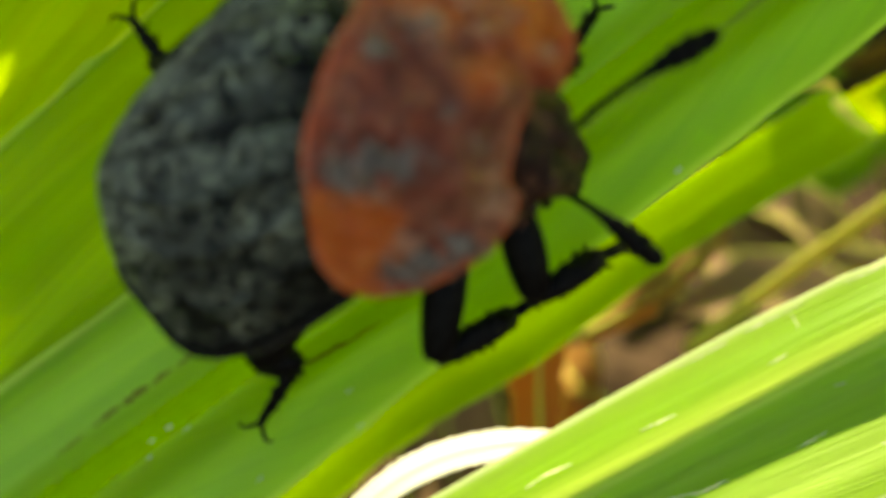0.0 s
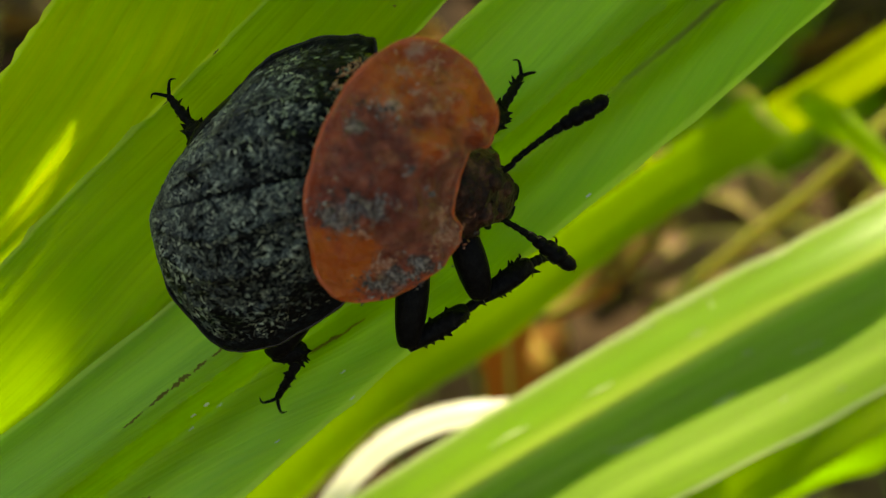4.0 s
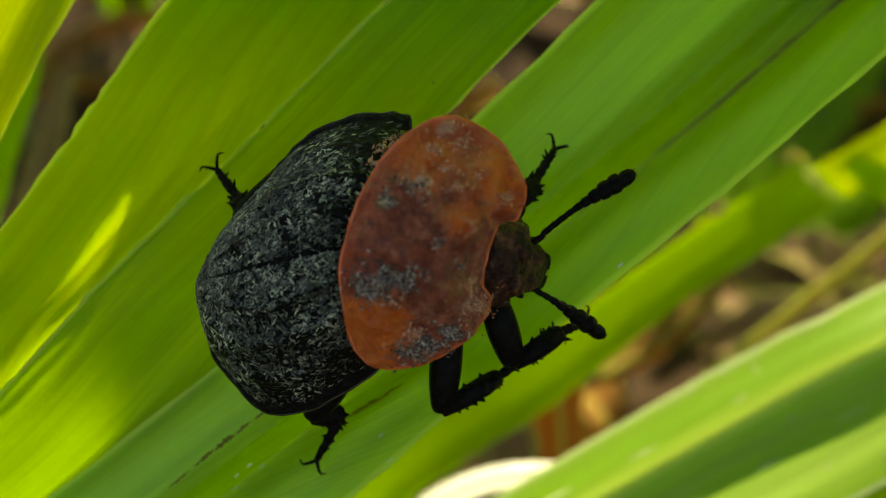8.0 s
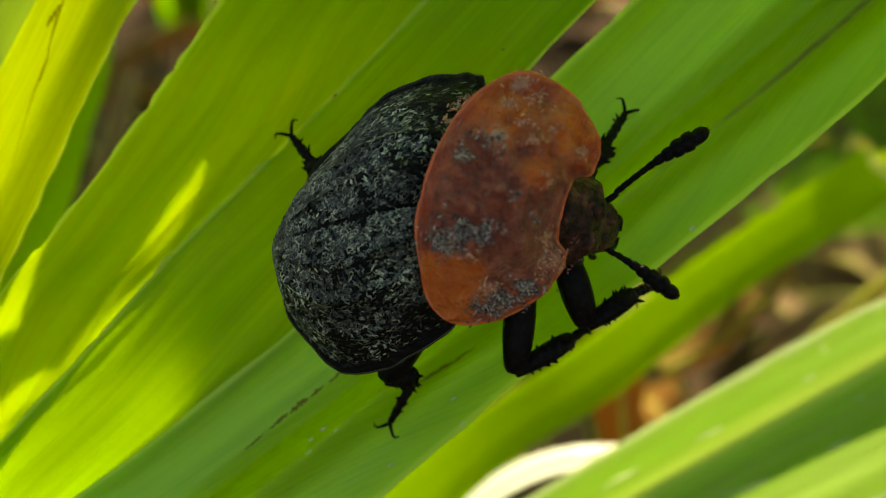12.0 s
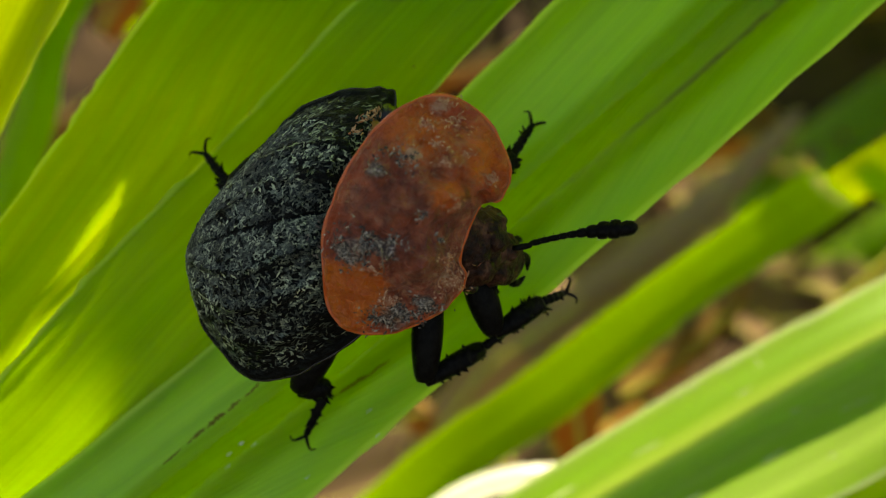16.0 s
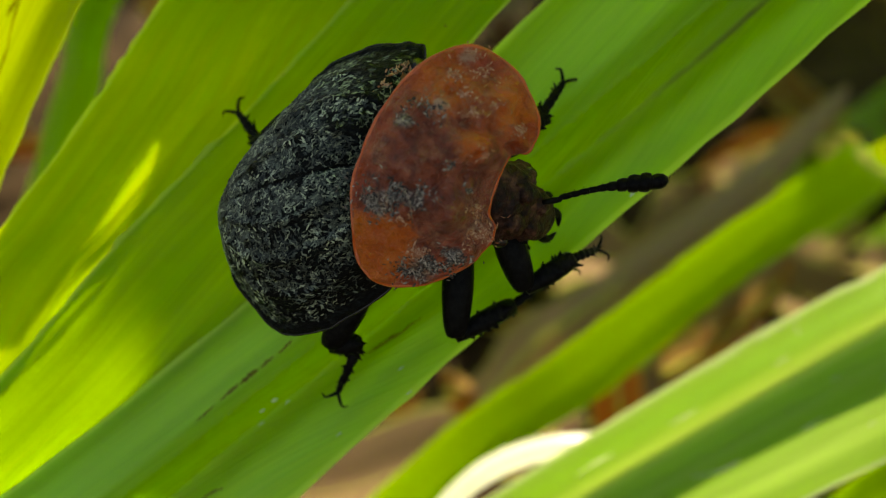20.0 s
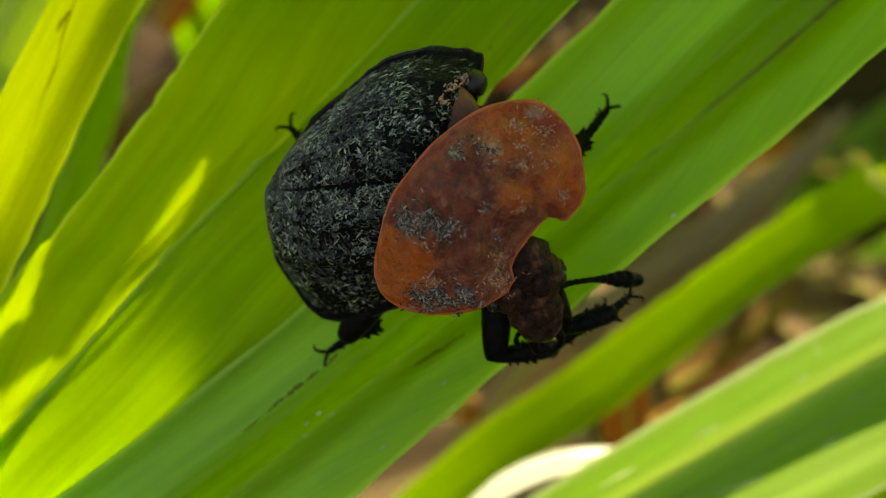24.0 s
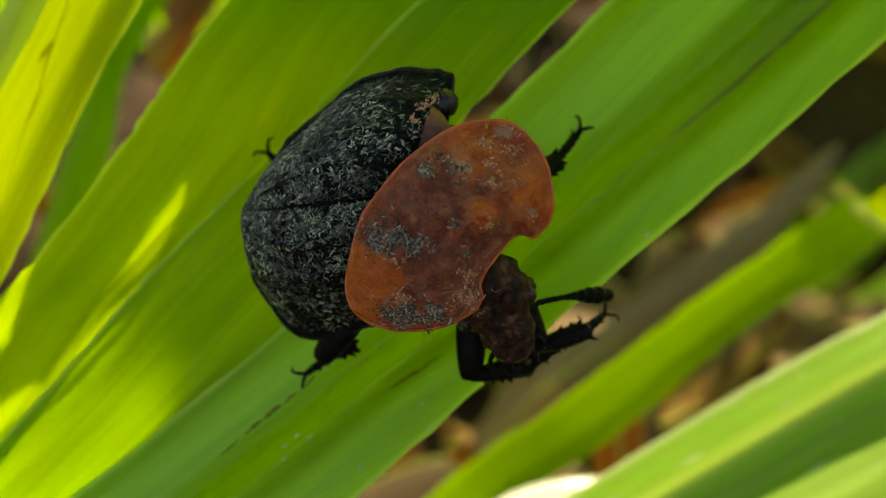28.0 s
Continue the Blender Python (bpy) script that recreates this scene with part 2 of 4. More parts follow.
def pronotum_material():
    m, n, l, b = material("pronotum_orange", 0.33, 0.0, 0.6)
    vec = coords(n, l, "Object", (1000, 1000, 1000))
    # the brown middle
    sep = n.new("ShaderNodeSeparateXYZ")
    l.new(vec, sep.inputs[0])
    ln = n.new("ShaderNodeVectorMath")
    ln.operation = "LENGTH"
    mp = n.new("ShaderNodeMapping")
    l.new(vec, mp.inputs[0])
    mp.inputs["Location"].default_value, mp.inputs["Scale"].default_value = (-0.12, 0.05, 0.0), (0.30, 0.26, 0.0)
    l.new(mp.outputs[0], ln.inputs[0])
    wob = n.new("ShaderNodeMath")
    wob.operation = "MULTIPLY_ADD"
    l.new(noise_tex(n, l, vec, 1.1, 4.0), wob.inputs[0])
    wob.inputs[1].default_value = 0.9
    l.new(ln.outputs["Value"], wob.inputs[2])
    disc = ramp(n, l, mapped(n, l, wob.outputs[0], 1.5), [(0.62, (1, 1, 1)), (0.86, (0, 0, 0))])
    red = ramp(n, l, noise_tex(n, l, vec, 1.6, 5.0), [(0.3, (0.42, 0.055, 0.012)), (0.7, (0.60, 0.105, 0.026))])
    brown = ramp(n, l, noise_tex(n, l, vec, 2.2, 5.0), [(0.34, (0.13, 0.024, 0.011)), (0.5, (0.25, 0.05, 0.022)), (0.66, (0.40, 0.10, 0.045))])
    col = mix(n, l, disc, red, brown)
    hair = noise_tex(n, l, vec, 7.0, 4.0, 0.7)
    where = noise_tex(n, l, vec, 0.75, 3.0, 0.6)
    mask = n.new("ShaderNodeMath")
    mask.operation = "MULTIPLY"
    l.new(ramp(n, l, hair, [(0.47, (0, 0, 0)), (0.62, (1, 1, 1))]), mask.inputs[0])
    l.new(ramp(n, l, where, [(0.46, (0, 0, 0)), (0.62, (0.7, 0.7, 0.7))]), mask.inputs[1])
    orange = ramp(n, l, noise_tex(n, l, vec, 1.6, 5.0), [(0.3, (0.56, 0.085, 0.004)), (0.7, (0.76, 0.18, 0.012))])
    dusty = ramp(n, l, noise_tex(n, l, vec, 12.0, 3.0, 0.6), [(0.40, (0.03, 0.02, 0.018)), (0.5, (0.11, 0.085, 0.07)), (0.6, (0.46, 0.40, 0.33))])
    frost = (0.55, 0.34, 0.22)
    for x, y, r, tint, low, high in ((-0.85, -2.35, 1.15, orange, 0.5, 0.58), (-0.2, 2.1, 0.8, orange, 0.40, 0.66), (1.55, 1.75, 0.8, orange, 0.40, 0.66), (0.7, 0.85, 0.5, orange, 0.42, 0.62),
                                     (-1.15, -1.2, 0.72, dusty, 0.37, 0.45), (-0.35, -0.85, 0.55, dusty, 0.37, 0.45), (0.45, -2.6, 0.72, dusty, 0.37, 0.45), (1.1, -2.1, 0.5, dusty, 0.36, 0.45), (-1.05, 0.95, 0.42, dusty, 0.35, 0.45),
                                     (0.1, 2.85, 0.45, frost, 0.33, 0.42), (-0.3, 1.55, 0.45, frost, 0.33, 0.42), (1.5, -1.3, 0.5, frost, 0.33, 0.42)):
        d = n.new("ShaderNodeVectorMath")
        d.operation = "DISTANCE"
        flat = n.new("ShaderNodeMapping")
        l.new(vec, flat.inputs[0])
        flat.inputs["Scale"].default_value = (1.0, 1.0, 0.0)
        l.new(flat.outputs[0], d.inputs[0])
        d.inputs[1].default_value = (x, y, 0.0)
        w = n.new("ShaderNodeMath")
        w.operation = "MULTIPLY_ADD"
        l.new(noise_tex(n, l, vec, 3.0, 5.0, 0.75), w.inputs[0])
        w.inputs[1].default_value = 1.5
        l.new(mapped(n, l, d.outputs["Value"], r), w.inputs[2])
        col = mix(n, l, ramp(n, l, mapped(n, l, w.outputs[0], 3.0), [(low, (0.9, 0.9, 0.9)), (high, (0, 0, 0))]), col, tint)
    col = mix(n, l, mask.outputs[0], col, (0.42, 0.20, 0.11))
    l.new(col, b.inputs["Base Color"])
    lumps = n.new("ShaderNodeMath")
    lumps.operation = "MULTIPLY_ADD"
    l.new(noise_tex(n, l, vec, 2.0, 3.0), lumps.inputs[0])
    lumps.inputs[1].default_value = 2.5
    l.new(hair, lumps.inputs[2])
    l.new(bump(n, l, lumps.outputs[0], 1.0, 0.0002), b.inputs["Normal"])
    b.inputs["Subsurface Weight"].default_value = 0.15
    b.inputs["Subsurface Scale"].default_value = 0.0006
    b.inputs["Subsurface Radius"].default_value = (1.0, 0.3, 0.1)
    return m


ELYTRA = elytra_material()
PRONOTUM = pronotum_material()
HEAD = spotted("head_brown", [(0.36, (0.008, 0.004, 0.003)), (0.52, (0.04, 0.015, 0.009)), (0.7, (0.16, 0.07, 0.045))], 2.6, 0.4, 0.2, 5.0, 0.15)
SCALE = flake_material()
CRUST = crumb_material("crust_grey", (0.03, 0.024, 0.022), (0.15, 0.125, 0.105), (0.46, 0.40, 0.33))
CREAM = crumb_material("crust_cream", (0.40, 0.13, 0.06), (0.50, 0.24, 0.14), (0.68, 0.44, 0.29))
RIM = spotted("rim_orange", [(0.3, (0.48, 0.07, 0.012)), (0.7, (0.66, 0.13, 0.03))], 2.0, 0.3, 0.02)
HAIR = spotted("hair_grey", [(0.3, (0.10, 0.07, 0.045)), (0.55, (0.24, 0.18, 0.12)), (0.75, (0.55, 0.46, 0.35))], 3.0, 0.5, 0.02)
RUST = spotted("thorax_rust", [(0.35, (0.05, 0.018, 0.010)), (0.65, (0.22, 0.07, 0.03))], 1.5, 0.5, 0.05)
LEG = spotted("leg_black", [(0.4, (0.0015, 0.0015, 0.0015)), (0.75, (0.008, 0.008, 0.0075))], 6.0, 0.38, 0.03, 5.0, 0.06)
EYE = spotted("eye_black", [(0.4, (0.004, 0.003, 0.003)), (0.7, (0.012, 0.01, 0.01))], 14.0, 0.15, 0.02)
SOIL = spotted("soil", [(0.3, (0.016, 0.011, 0.006)), (0.55, (0.05, 0.032, 0.017)), (0.8, (0.11, 0.07, 0.035))], 0.16, 0.9, 1.5, 8.0, 0.05)
SCAR = leaf_material("scar_brown", (0.12, 0.075, 0.014), (0.2, 0.14, 0.025), (0.46, 0.36, 0.03), 0.45, 0.7, (0.13, 0.085, 0.016))
SCUFF = spotted("scuff_pale", [(0.3, (0.36, 0.46, 0.16)), (0.7, (0.58, 0.64, 0.38))], 1.2, 0.7, 0.05)
DUST = spotted("dust_white", [(0.3, (0.5, 0.5, 0.45)), (0.7, (0.8, 0.8, 0.75))], 6.0, 0.8, 0.03)


# ---- shape helpers ----
def part(name, bm, mat, parent=None, label="", smooth=True):
    """Links a bmesh given in mm as one mesh object."""
    bmesh.ops.recalc_face_normals(bm, faces=bm.faces)
    bmesh.ops.scale(bm, vec=(MM, MM, MM), verts=bm.verts)
    me = bpy.data.meshes.new(name)
    bm.to_mesh(me)
    bm.free()
    if smooth:
        me.polygons.foreach_set("use_smooth", [True] * len(me.polygons))
    me.materials.append(mat)
    ob = new(name, me)
    ob.parent = parent
    if label:
        tagged(ob, label)
    return ob


def spline(pts, n):
    """n points along a smooth curve through pts."""
    p = [Vector(q) for q in pts]
    p = [2 * p[0] - p[1], *p, 2 * p[-1] - p[-2]]
    out = []
    for k in range(n):
        s = k / (n - 1) * (len(pts) - 1)
        i = min(int(s), len(pts) - 2)
        f = s - i
        a, b, c, d = p[i : i + 4]
        out.append(0.5 * (2 * b + (c - a) * f + (2 * a - 5 * b + 4 * c - d) * f * f + (3 * b - a - 3 * c + d) * f**3))
    return out


def tube(bm, pts, radii, sides=10, flat=1.0):
    """A swept round bar with closed ends."""
    rings, prev = [], None
    for k, p in enumerate(pts):
        way = (pts[min(k + 1, len(pts) - 1)] - pts[max(k - 1, 0)]).normalized()
        up = Vector((0, 0, 1)) if abs(way.z) < 0.9 else Vector((1, 0, 0))
        if prev is not None:
            up = prev
        side = way.cross(up).normalized()
        up = side.cross(way).normalized()
        prev = up
        rings.append([bm.verts.new(p + radii[k] * (math.cos(2 * math.pi * j / sides) * side + flat * math.sin(2 * math.pi * j / sides) * up)) for j in range(sides)])
    for a, b in zip(rings, rings[1:]):
        for j in range(sides):
            bm.faces.new((a[j], a[(j + 1) % sides], b[(j + 1) % sides], b[j]))
    for ring, p in ((rings[0], pts[0]), (rings[-1], pts[-1])):
        c = bm.verts.new(p)
        for j in range(sides):
            bm.faces.new((ring[j], ring[(j + 1) % sides], c))
    return rings


def fold_at(q, profile):
    for (a, za), (b, zb) in zip(profile, profile[1:]):
        if q <= b:
            f = (q - a) / (b - a)
            f = 0.6 * f + 0.4 * f * f * (3 - 2 * f)
            return za + (zb - za) * f
    return profile[-1][1]


def blade(name, sections, profile, mat, parent=None, label="", along=90, across=28, thick=0.22, ribs=0.03, seed=0, rough_edge=0.05, groove=None):
    """A leaf blade. sections: (left x, left y, right x, right y, z), or the two edges with a z each, from base to tip; profile: (share across, height)."""
    lefts = spline([s[:3] if len(s) == 6 else (s[0], s[1], s[4]) for s in sections], along)
    rights = spline([s[3:] if len(s) == 6 else (s[2], s[3], s[4]) for s in sections], along)
    bm = bmesh.new()
    uv = bm.loops.layers.uv.new("UVMap")
    uv_share = bm.loops.layers.uv.new("Share")
    rnd = random.Random(seed)
    phase = rnd.random() * 9
    top, low, where, shares = [], [], {}, {}
    run = 0.0
    for k in range(along):
        if k:
            run += ((lefts[k] + rights[k]) / 2 - (lefts[k - 1] + rights[k - 1]) / 2).length
        wide = (rights[k] - lefts[k]).length
        share = min(1.0, wide / 1.3)
        a, b = [], []
        for j in range(across + 1):
            q = j / across
            p = lefts[k].lerp(rights[k], q)
            if groove:  # the groove wanders across the blade
                at_share, start, end, k0, k1 = groove
                c = start + (end - start) * min(1.0, max(0.0, (k / (along - 1) - k0) / (k1 - k0)))
                q = q * at_share / c if q < c else at_share + (q - c) * (1 - at_share) / (1 - c)
            if j in (0, across):
                p += Vector((rnd.uniform(-1, 1), rnd.uniform(-1, 1), 0)) * rough_edge
            h = fold_at(q, profile) * share + ribs * min(1.0, wide / 7) * math.sin(q * 47 + phase) + 0.12 * math.sin(run * 0.21 + phase + q * 2)
            t = thick * share * (0.25 + 0.75 * math.sin(math.pi * min(max(q, 0.04), 0.96)))
            va, vb = bm.verts.new(p + Vector((0, 0, h))), bm.verts.new(p + Vector((0, 0, h - t)))
            where[va] = where[vb] = (q * max(wide, 0.5), run)
            shares[va] = shares[vb] = (q, wide * 0.1)
            a.append(va), b.append(vb)
        top.append(a), low.append(b)
    for k in range(along - 1):
        for j in range(across):
            bm.faces.new((top[k][j], top[k][j + 1], top[k + 1][j + 1], top[k + 1][j]))
            bm.faces.new((low[k][j], low[k + 1][j], low[k + 1][j + 1], low[k][j + 1]))
        for j in (0, across):
            bm.faces.new((top[k][j], top[k + 1][j], low[k + 1][j], low[k][j])).smooth = False
            for line in (top, low):
                bm.edges.get((line[k][j], line[k + 1][j])).smooth = False
    for k in (0, along - 1):
        for j in range(across):
            bm.faces.new((top[k][j], top[k][j + 1], low[k][j + 1], low[k][j]))
    for f in bm.faces:
        for loop in f.loops:
            loop[uv].uv = where[loop.vert]
            loop[uv_share].uv = shares[loop.vert]
    return part(name, bm, mat, parent, label)


# ---- ground ----
def ground_sheet():
    bm = bmesh.new()
    steps = [0.0]
    d = 2.0
    while steps[-1] < 9.0e5:
        steps.append(steps[-1] + d)
        if steps[-1] > 90:
            d *= 1.35
    line = [-s for s in reversed(steps[1:])] + steps
    grid = []
    for y in line:
        row = []
        for x in line:
            near = math.exp(-(x * x + y * y) / 200.0**2)
            h = near * (4.0 * noise.noise((x * 0.04, y * 0.04, 1)) + 1.6 * noise.noise((x * 0.2, y * 0.2, 4)))
            row.append(bm.verts.new((x, y, h)))
        grid.append(row)
    for a, b in zip(grid, grid[1:]):
        for j in range(len(line) - 1):
            bm.faces.new((a[j], a[j + 1], b[j + 1], b[j]))
    return tagged(part("ground", bm, SOIL), "brown soil with litter under the plant", "ground", kind="structure")


ground_sheet()

# ---- the plant ----
plant = new("leafy_plant")
plant.matrix_world = at(0, 0, 0)
tagged(plant, "clump of long green strap leaves growing from soil", "plant")


def base(dx, dy):
    return [(-46 + dx, -40 + dy, -44.5 + dx, -41.5 + dy, -33), (-41 + dx, -34.5 + dy, -39 + dx, -36.5 + dy, -25)]


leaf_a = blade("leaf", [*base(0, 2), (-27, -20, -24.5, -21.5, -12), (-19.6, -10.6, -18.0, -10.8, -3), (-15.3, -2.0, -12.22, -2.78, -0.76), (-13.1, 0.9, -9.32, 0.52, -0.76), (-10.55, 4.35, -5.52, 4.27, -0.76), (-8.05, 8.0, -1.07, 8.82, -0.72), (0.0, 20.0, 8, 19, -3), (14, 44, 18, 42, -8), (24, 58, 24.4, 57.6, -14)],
      [(0, 0.12), (0.27, -0.1), (0.52, 0.06), (0.75, -0.1), (1, 0.03)], LIT_GREEN, plant, "green strap leaf with a streak of sun", seed=1, thick=0.08)
leaf_b = blade("leaf", [*base(3, 1), (-27, -20, -25, -21.2, -13), (-18.6, -9.5, -14.7, -9.8, -3.1), (-12.25, -2.75, -8.85, -4.65, -0.76), (-9.35, 0.55, -5.45, -1.7, -0.76), (-5.55, 4.3, -1.8, 2.7, -0.76), (-1.1, 8.85, 3.2, 8.1, -0.7), (9, 19, 13.5, 18, -2), (24, 36, 27, 34, -6), (33, 48, 33.4, 47.6, -12)],
      [(0, 0.14), (0.3, -0.1), (0.6, 0.08), (0.85, -0.12), (1, 0.06)], BANDED, plant, "green strap leaf with a finely toothed edge", seed=2, thick=0.1, rough_edge=0.09)
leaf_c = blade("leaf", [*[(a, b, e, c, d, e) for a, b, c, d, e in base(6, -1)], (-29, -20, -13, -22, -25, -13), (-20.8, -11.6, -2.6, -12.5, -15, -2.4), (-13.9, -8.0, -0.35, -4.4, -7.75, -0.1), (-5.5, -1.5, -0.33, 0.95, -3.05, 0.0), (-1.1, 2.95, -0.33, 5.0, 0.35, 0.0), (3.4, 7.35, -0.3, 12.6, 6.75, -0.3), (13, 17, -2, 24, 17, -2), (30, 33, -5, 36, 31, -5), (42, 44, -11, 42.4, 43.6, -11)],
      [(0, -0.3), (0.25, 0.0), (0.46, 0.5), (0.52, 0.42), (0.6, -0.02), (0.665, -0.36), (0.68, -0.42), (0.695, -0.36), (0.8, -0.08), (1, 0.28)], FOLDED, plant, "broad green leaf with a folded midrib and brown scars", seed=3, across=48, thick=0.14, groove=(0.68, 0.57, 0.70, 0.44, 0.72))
leaf_l = blade("leaf", [*base(-6, 4), (-31, -22, -28.5, -23, -12), (-21.3, -7.1, -18.4, -8.0, -1.0), (-17.3, 0.9, -14.5, 0.0, -1.0), (-13.5, 8.4, -10.9, 7.5, -1.0), (-8.4, 20.5, -4.6, 20, -3), (3, 44, 5, 43, -10), (9, 58, 9.3, 58, -18)],
      [(0, 0.2), (0.5, -0.4), (1, 0.2)], YELLOW_GREEN, plant, "sunlit yellow-green leaf with a brown line", seed=4)
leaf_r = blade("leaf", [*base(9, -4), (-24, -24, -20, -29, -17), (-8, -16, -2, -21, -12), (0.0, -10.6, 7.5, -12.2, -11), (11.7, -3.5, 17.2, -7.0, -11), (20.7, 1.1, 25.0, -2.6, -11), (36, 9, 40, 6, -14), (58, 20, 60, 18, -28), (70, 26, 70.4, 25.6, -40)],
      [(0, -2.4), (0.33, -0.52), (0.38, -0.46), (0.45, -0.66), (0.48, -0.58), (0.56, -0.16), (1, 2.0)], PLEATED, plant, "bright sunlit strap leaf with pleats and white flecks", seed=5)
leaf_g = blade("leaf", [*base(11, -2), (-26, -27, -23, -30, -30), (-13, -19, -10, -21.5, -28), (-1.8, -9.2, 0.2, -11.3, -26), (4.3, -4.9, 6.6, -6.9, -26), (11.0, 0.0, 13.0, -1.8, -26), (17.6, 4.5, 19.8, 2.6, -26), (19.4, 5.7, 21.4, 3.6, -26.2)],
      [(0, -0.5), (0.5, -0.05), (1, 0.35)], FRESH, plant, "narrow bright green leaf lower in the clump", seed=6)


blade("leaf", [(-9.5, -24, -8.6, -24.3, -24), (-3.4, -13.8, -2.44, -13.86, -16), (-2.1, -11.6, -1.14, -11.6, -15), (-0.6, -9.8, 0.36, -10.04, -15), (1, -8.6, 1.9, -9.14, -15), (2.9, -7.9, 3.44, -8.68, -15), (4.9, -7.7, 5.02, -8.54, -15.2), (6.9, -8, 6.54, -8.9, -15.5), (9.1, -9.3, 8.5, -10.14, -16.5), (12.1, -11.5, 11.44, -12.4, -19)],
      [(0, -0.7), (0.5, 0.05), (1, 0.7)], GLARE_WHITE, plant, "leaf bent over in an arch, its sun glare coloured white", seed=7, ribs=0.004)
blade("leaf", [(4, -30, 7, -32, -33), (10, -19, 13, -21, -26), (15.2, -12.0, 17.4, -13.8, -20), (24.8, -5.6, 26.6, -8.0, -20), (40, 2, 41, 0, -26), (50, 7, 50.3, 6.7, -34)],
      [(0, -0.8), (0.5, 0.0), (1, 0.8)], FRESH, plant, "bright green leaf under the pleated one", seed=8)
blade("leaf", [(17, 2, 19, 1, -40), (19.4, 4.4, 20.8, 3.0, -30), (24.6, 8.0, 26.2, 6.4, -27), (34, 14.6, 35.6, 12.8, -26), (52, 25, 53, 24, -34), (60, 30, 60.2, 29.8, -44)],
      [(0, -0.4), (0.5, 0.2), (1, 0.3)], YELLOW_GREEN, plant, "narrow yellow-green leaf", seed=9)
blade("leaf", [(-58, -34, -56, -36, -34), (-36, -12, -34, -13, -28), (-24.7, -0.5, -22.6, -1.4, -25.0), (-21.0, 8.5, -18.9, 7.3, -24.0), (-18.3, 15.9, -16.1, 15.3, -24.0), (-6, 36, -3, 35, -30), (4, 54, 4.3, 54, -40)],
      [(0, -0.3), (0.5, 0.2), (1, -0.2)], GREEN, plant, "dark green leaf deep in the clump", seed=10)
blade("leaf", [(-60, -30, -58, -32, -34), (-40, -8, -36, -9, -18), (-22.2, 2.5, -19.4, 1.9, -9.0), (-19.8, 8.0, -17.4, 7.4, -9.0), (-18.6, 10.5, -16.3, 10.1, -9.0), (-16.6, 16.5, -14.8, 16.2, -9.4), (-15.0, 20.5, -14.9, 20.4, -10)],
      [(0, -0.3), (0.5, 0.2), (1, -0.2)], PALE_GREEN, plant, "pale green leaf at the edge of the clump", seed=11)

# unseen leaves added higher up the slope, between the sun and the beetle's leaf
tall = new("shade_blades")
tall.matrix_world = at(0, 0, 0)
tagged(tall, "unseen grass blades added behind the clump to cast shade", "grass")
UP = 20.0


def strip(edges, up=UP):
    """An unseen blade added across the light; edges: (x, top z, bottom z) along it, with z off the slope."""
    dx, dz = (up - UP) * SUN_SLOPE.x / SUN_SLOPE.y, (up - UP) * SUN_SLOPE.z / SUN_SLOPE.y - 0.07
    return blade("blade", [(x + dx, up, zt + dz, x + dx, up, zb + dz) for x, zt, zb in edges], [(0, 0), (1, 0)], GREEN, tall, "", 90, 8, 0.2, 0.0, rough_edge=0.01)


def shade(rows, roots, up=UP, low=-0.7):
    """An unseen tall blade, added so its shade falls on the slope between two lines; rows: (x, y) of each line at
    height low; roots: the blade's foot as it stands.
    """
    def lift(x, y):
        run = (up - y) / SUN_SLOPE.y
        return x + run * SUN_SLOPE.x, up, low + run * SUN_SLOPE.z
    return blade("blade", [*roots, *[(*lift(*a), *lift(*b)) for a, b in rows]], [(0, 0), (1, 0)], GREEN, tall, "", 110, 8, 0.2, 0.0, rough_edge=0.01)


shade([((24, 9), (24, 2)), ((8, 9), (8, 2)), ((0, 9), (0, 2)), ((-4.5, 9), (-5.5, 1.6)), ((-7.4, 8.6), (-8.2, 2.2)), ((-9.8, 7.2), (-8.82, 2.6)), ((-10.6, 5.9), (-9.18, 2.01)), ((-11.3, 5.1), (-9.64, 1.5)), ((-12.4, 3.1), (-10.29, 0.41)), ((-13.0, 1.9), (-10.76, -0.33)),
       ((-13.4, 1.0), (-11.28, -0.86)), ((-13.6, 0.4), (-11.73, -1.47)), ((-13.8, -0.3), (-12.23, -2.24)), ((-14.0, -1.0), (-12.73, -3.11)), ((-14.2, -1.8), (-13.22, -3.97)), ((-14.9, -2.2), (-14.3, -4.5)), ((-16.0, -4.4), (-15.8, -6.0))],
      [(120, 11, -86, 120, 11, -89), (60, 11, -40, 60, 11, -46)], 11.0)
shade([((24, 9), (24, 0)), ((10, 9), (14, 0)), ((0, 8), (0, -1.5)), ((-5.5, 5.2), (-6.0, 0.0)), ((-8.3, 3.5), (-8.3, 0.6)), ((-8.74, 2.5), (-8.9, 0.6)), ((-8.97, 1.62), (-9.2, 0.0)), ((-9.26, 0.99), (-9.6, -0.6)), ((-9.87, 0.02), (-10.2, -1.3)), ((-10.35, -0.5), (-10.7, -1.9)), ((-10.92, -1.05), (-11.3, -2.6)), ((-11.45, -1.76), (-11.8, -3.4)),
       ((-11.97, -2.51), (-12.3, -4.0)), ((-12.98, -4.2), (-13.2, -5.0)), ((-13.7, -5.2), (-13.8, -5.7)), ((-15.2, -6.6), (-15.3, -6.9))],
      [(124, 12.5, -90, 124, 12.5, -94), (62, 12.5, -44, 62, 12.5, -52)], 12.5)
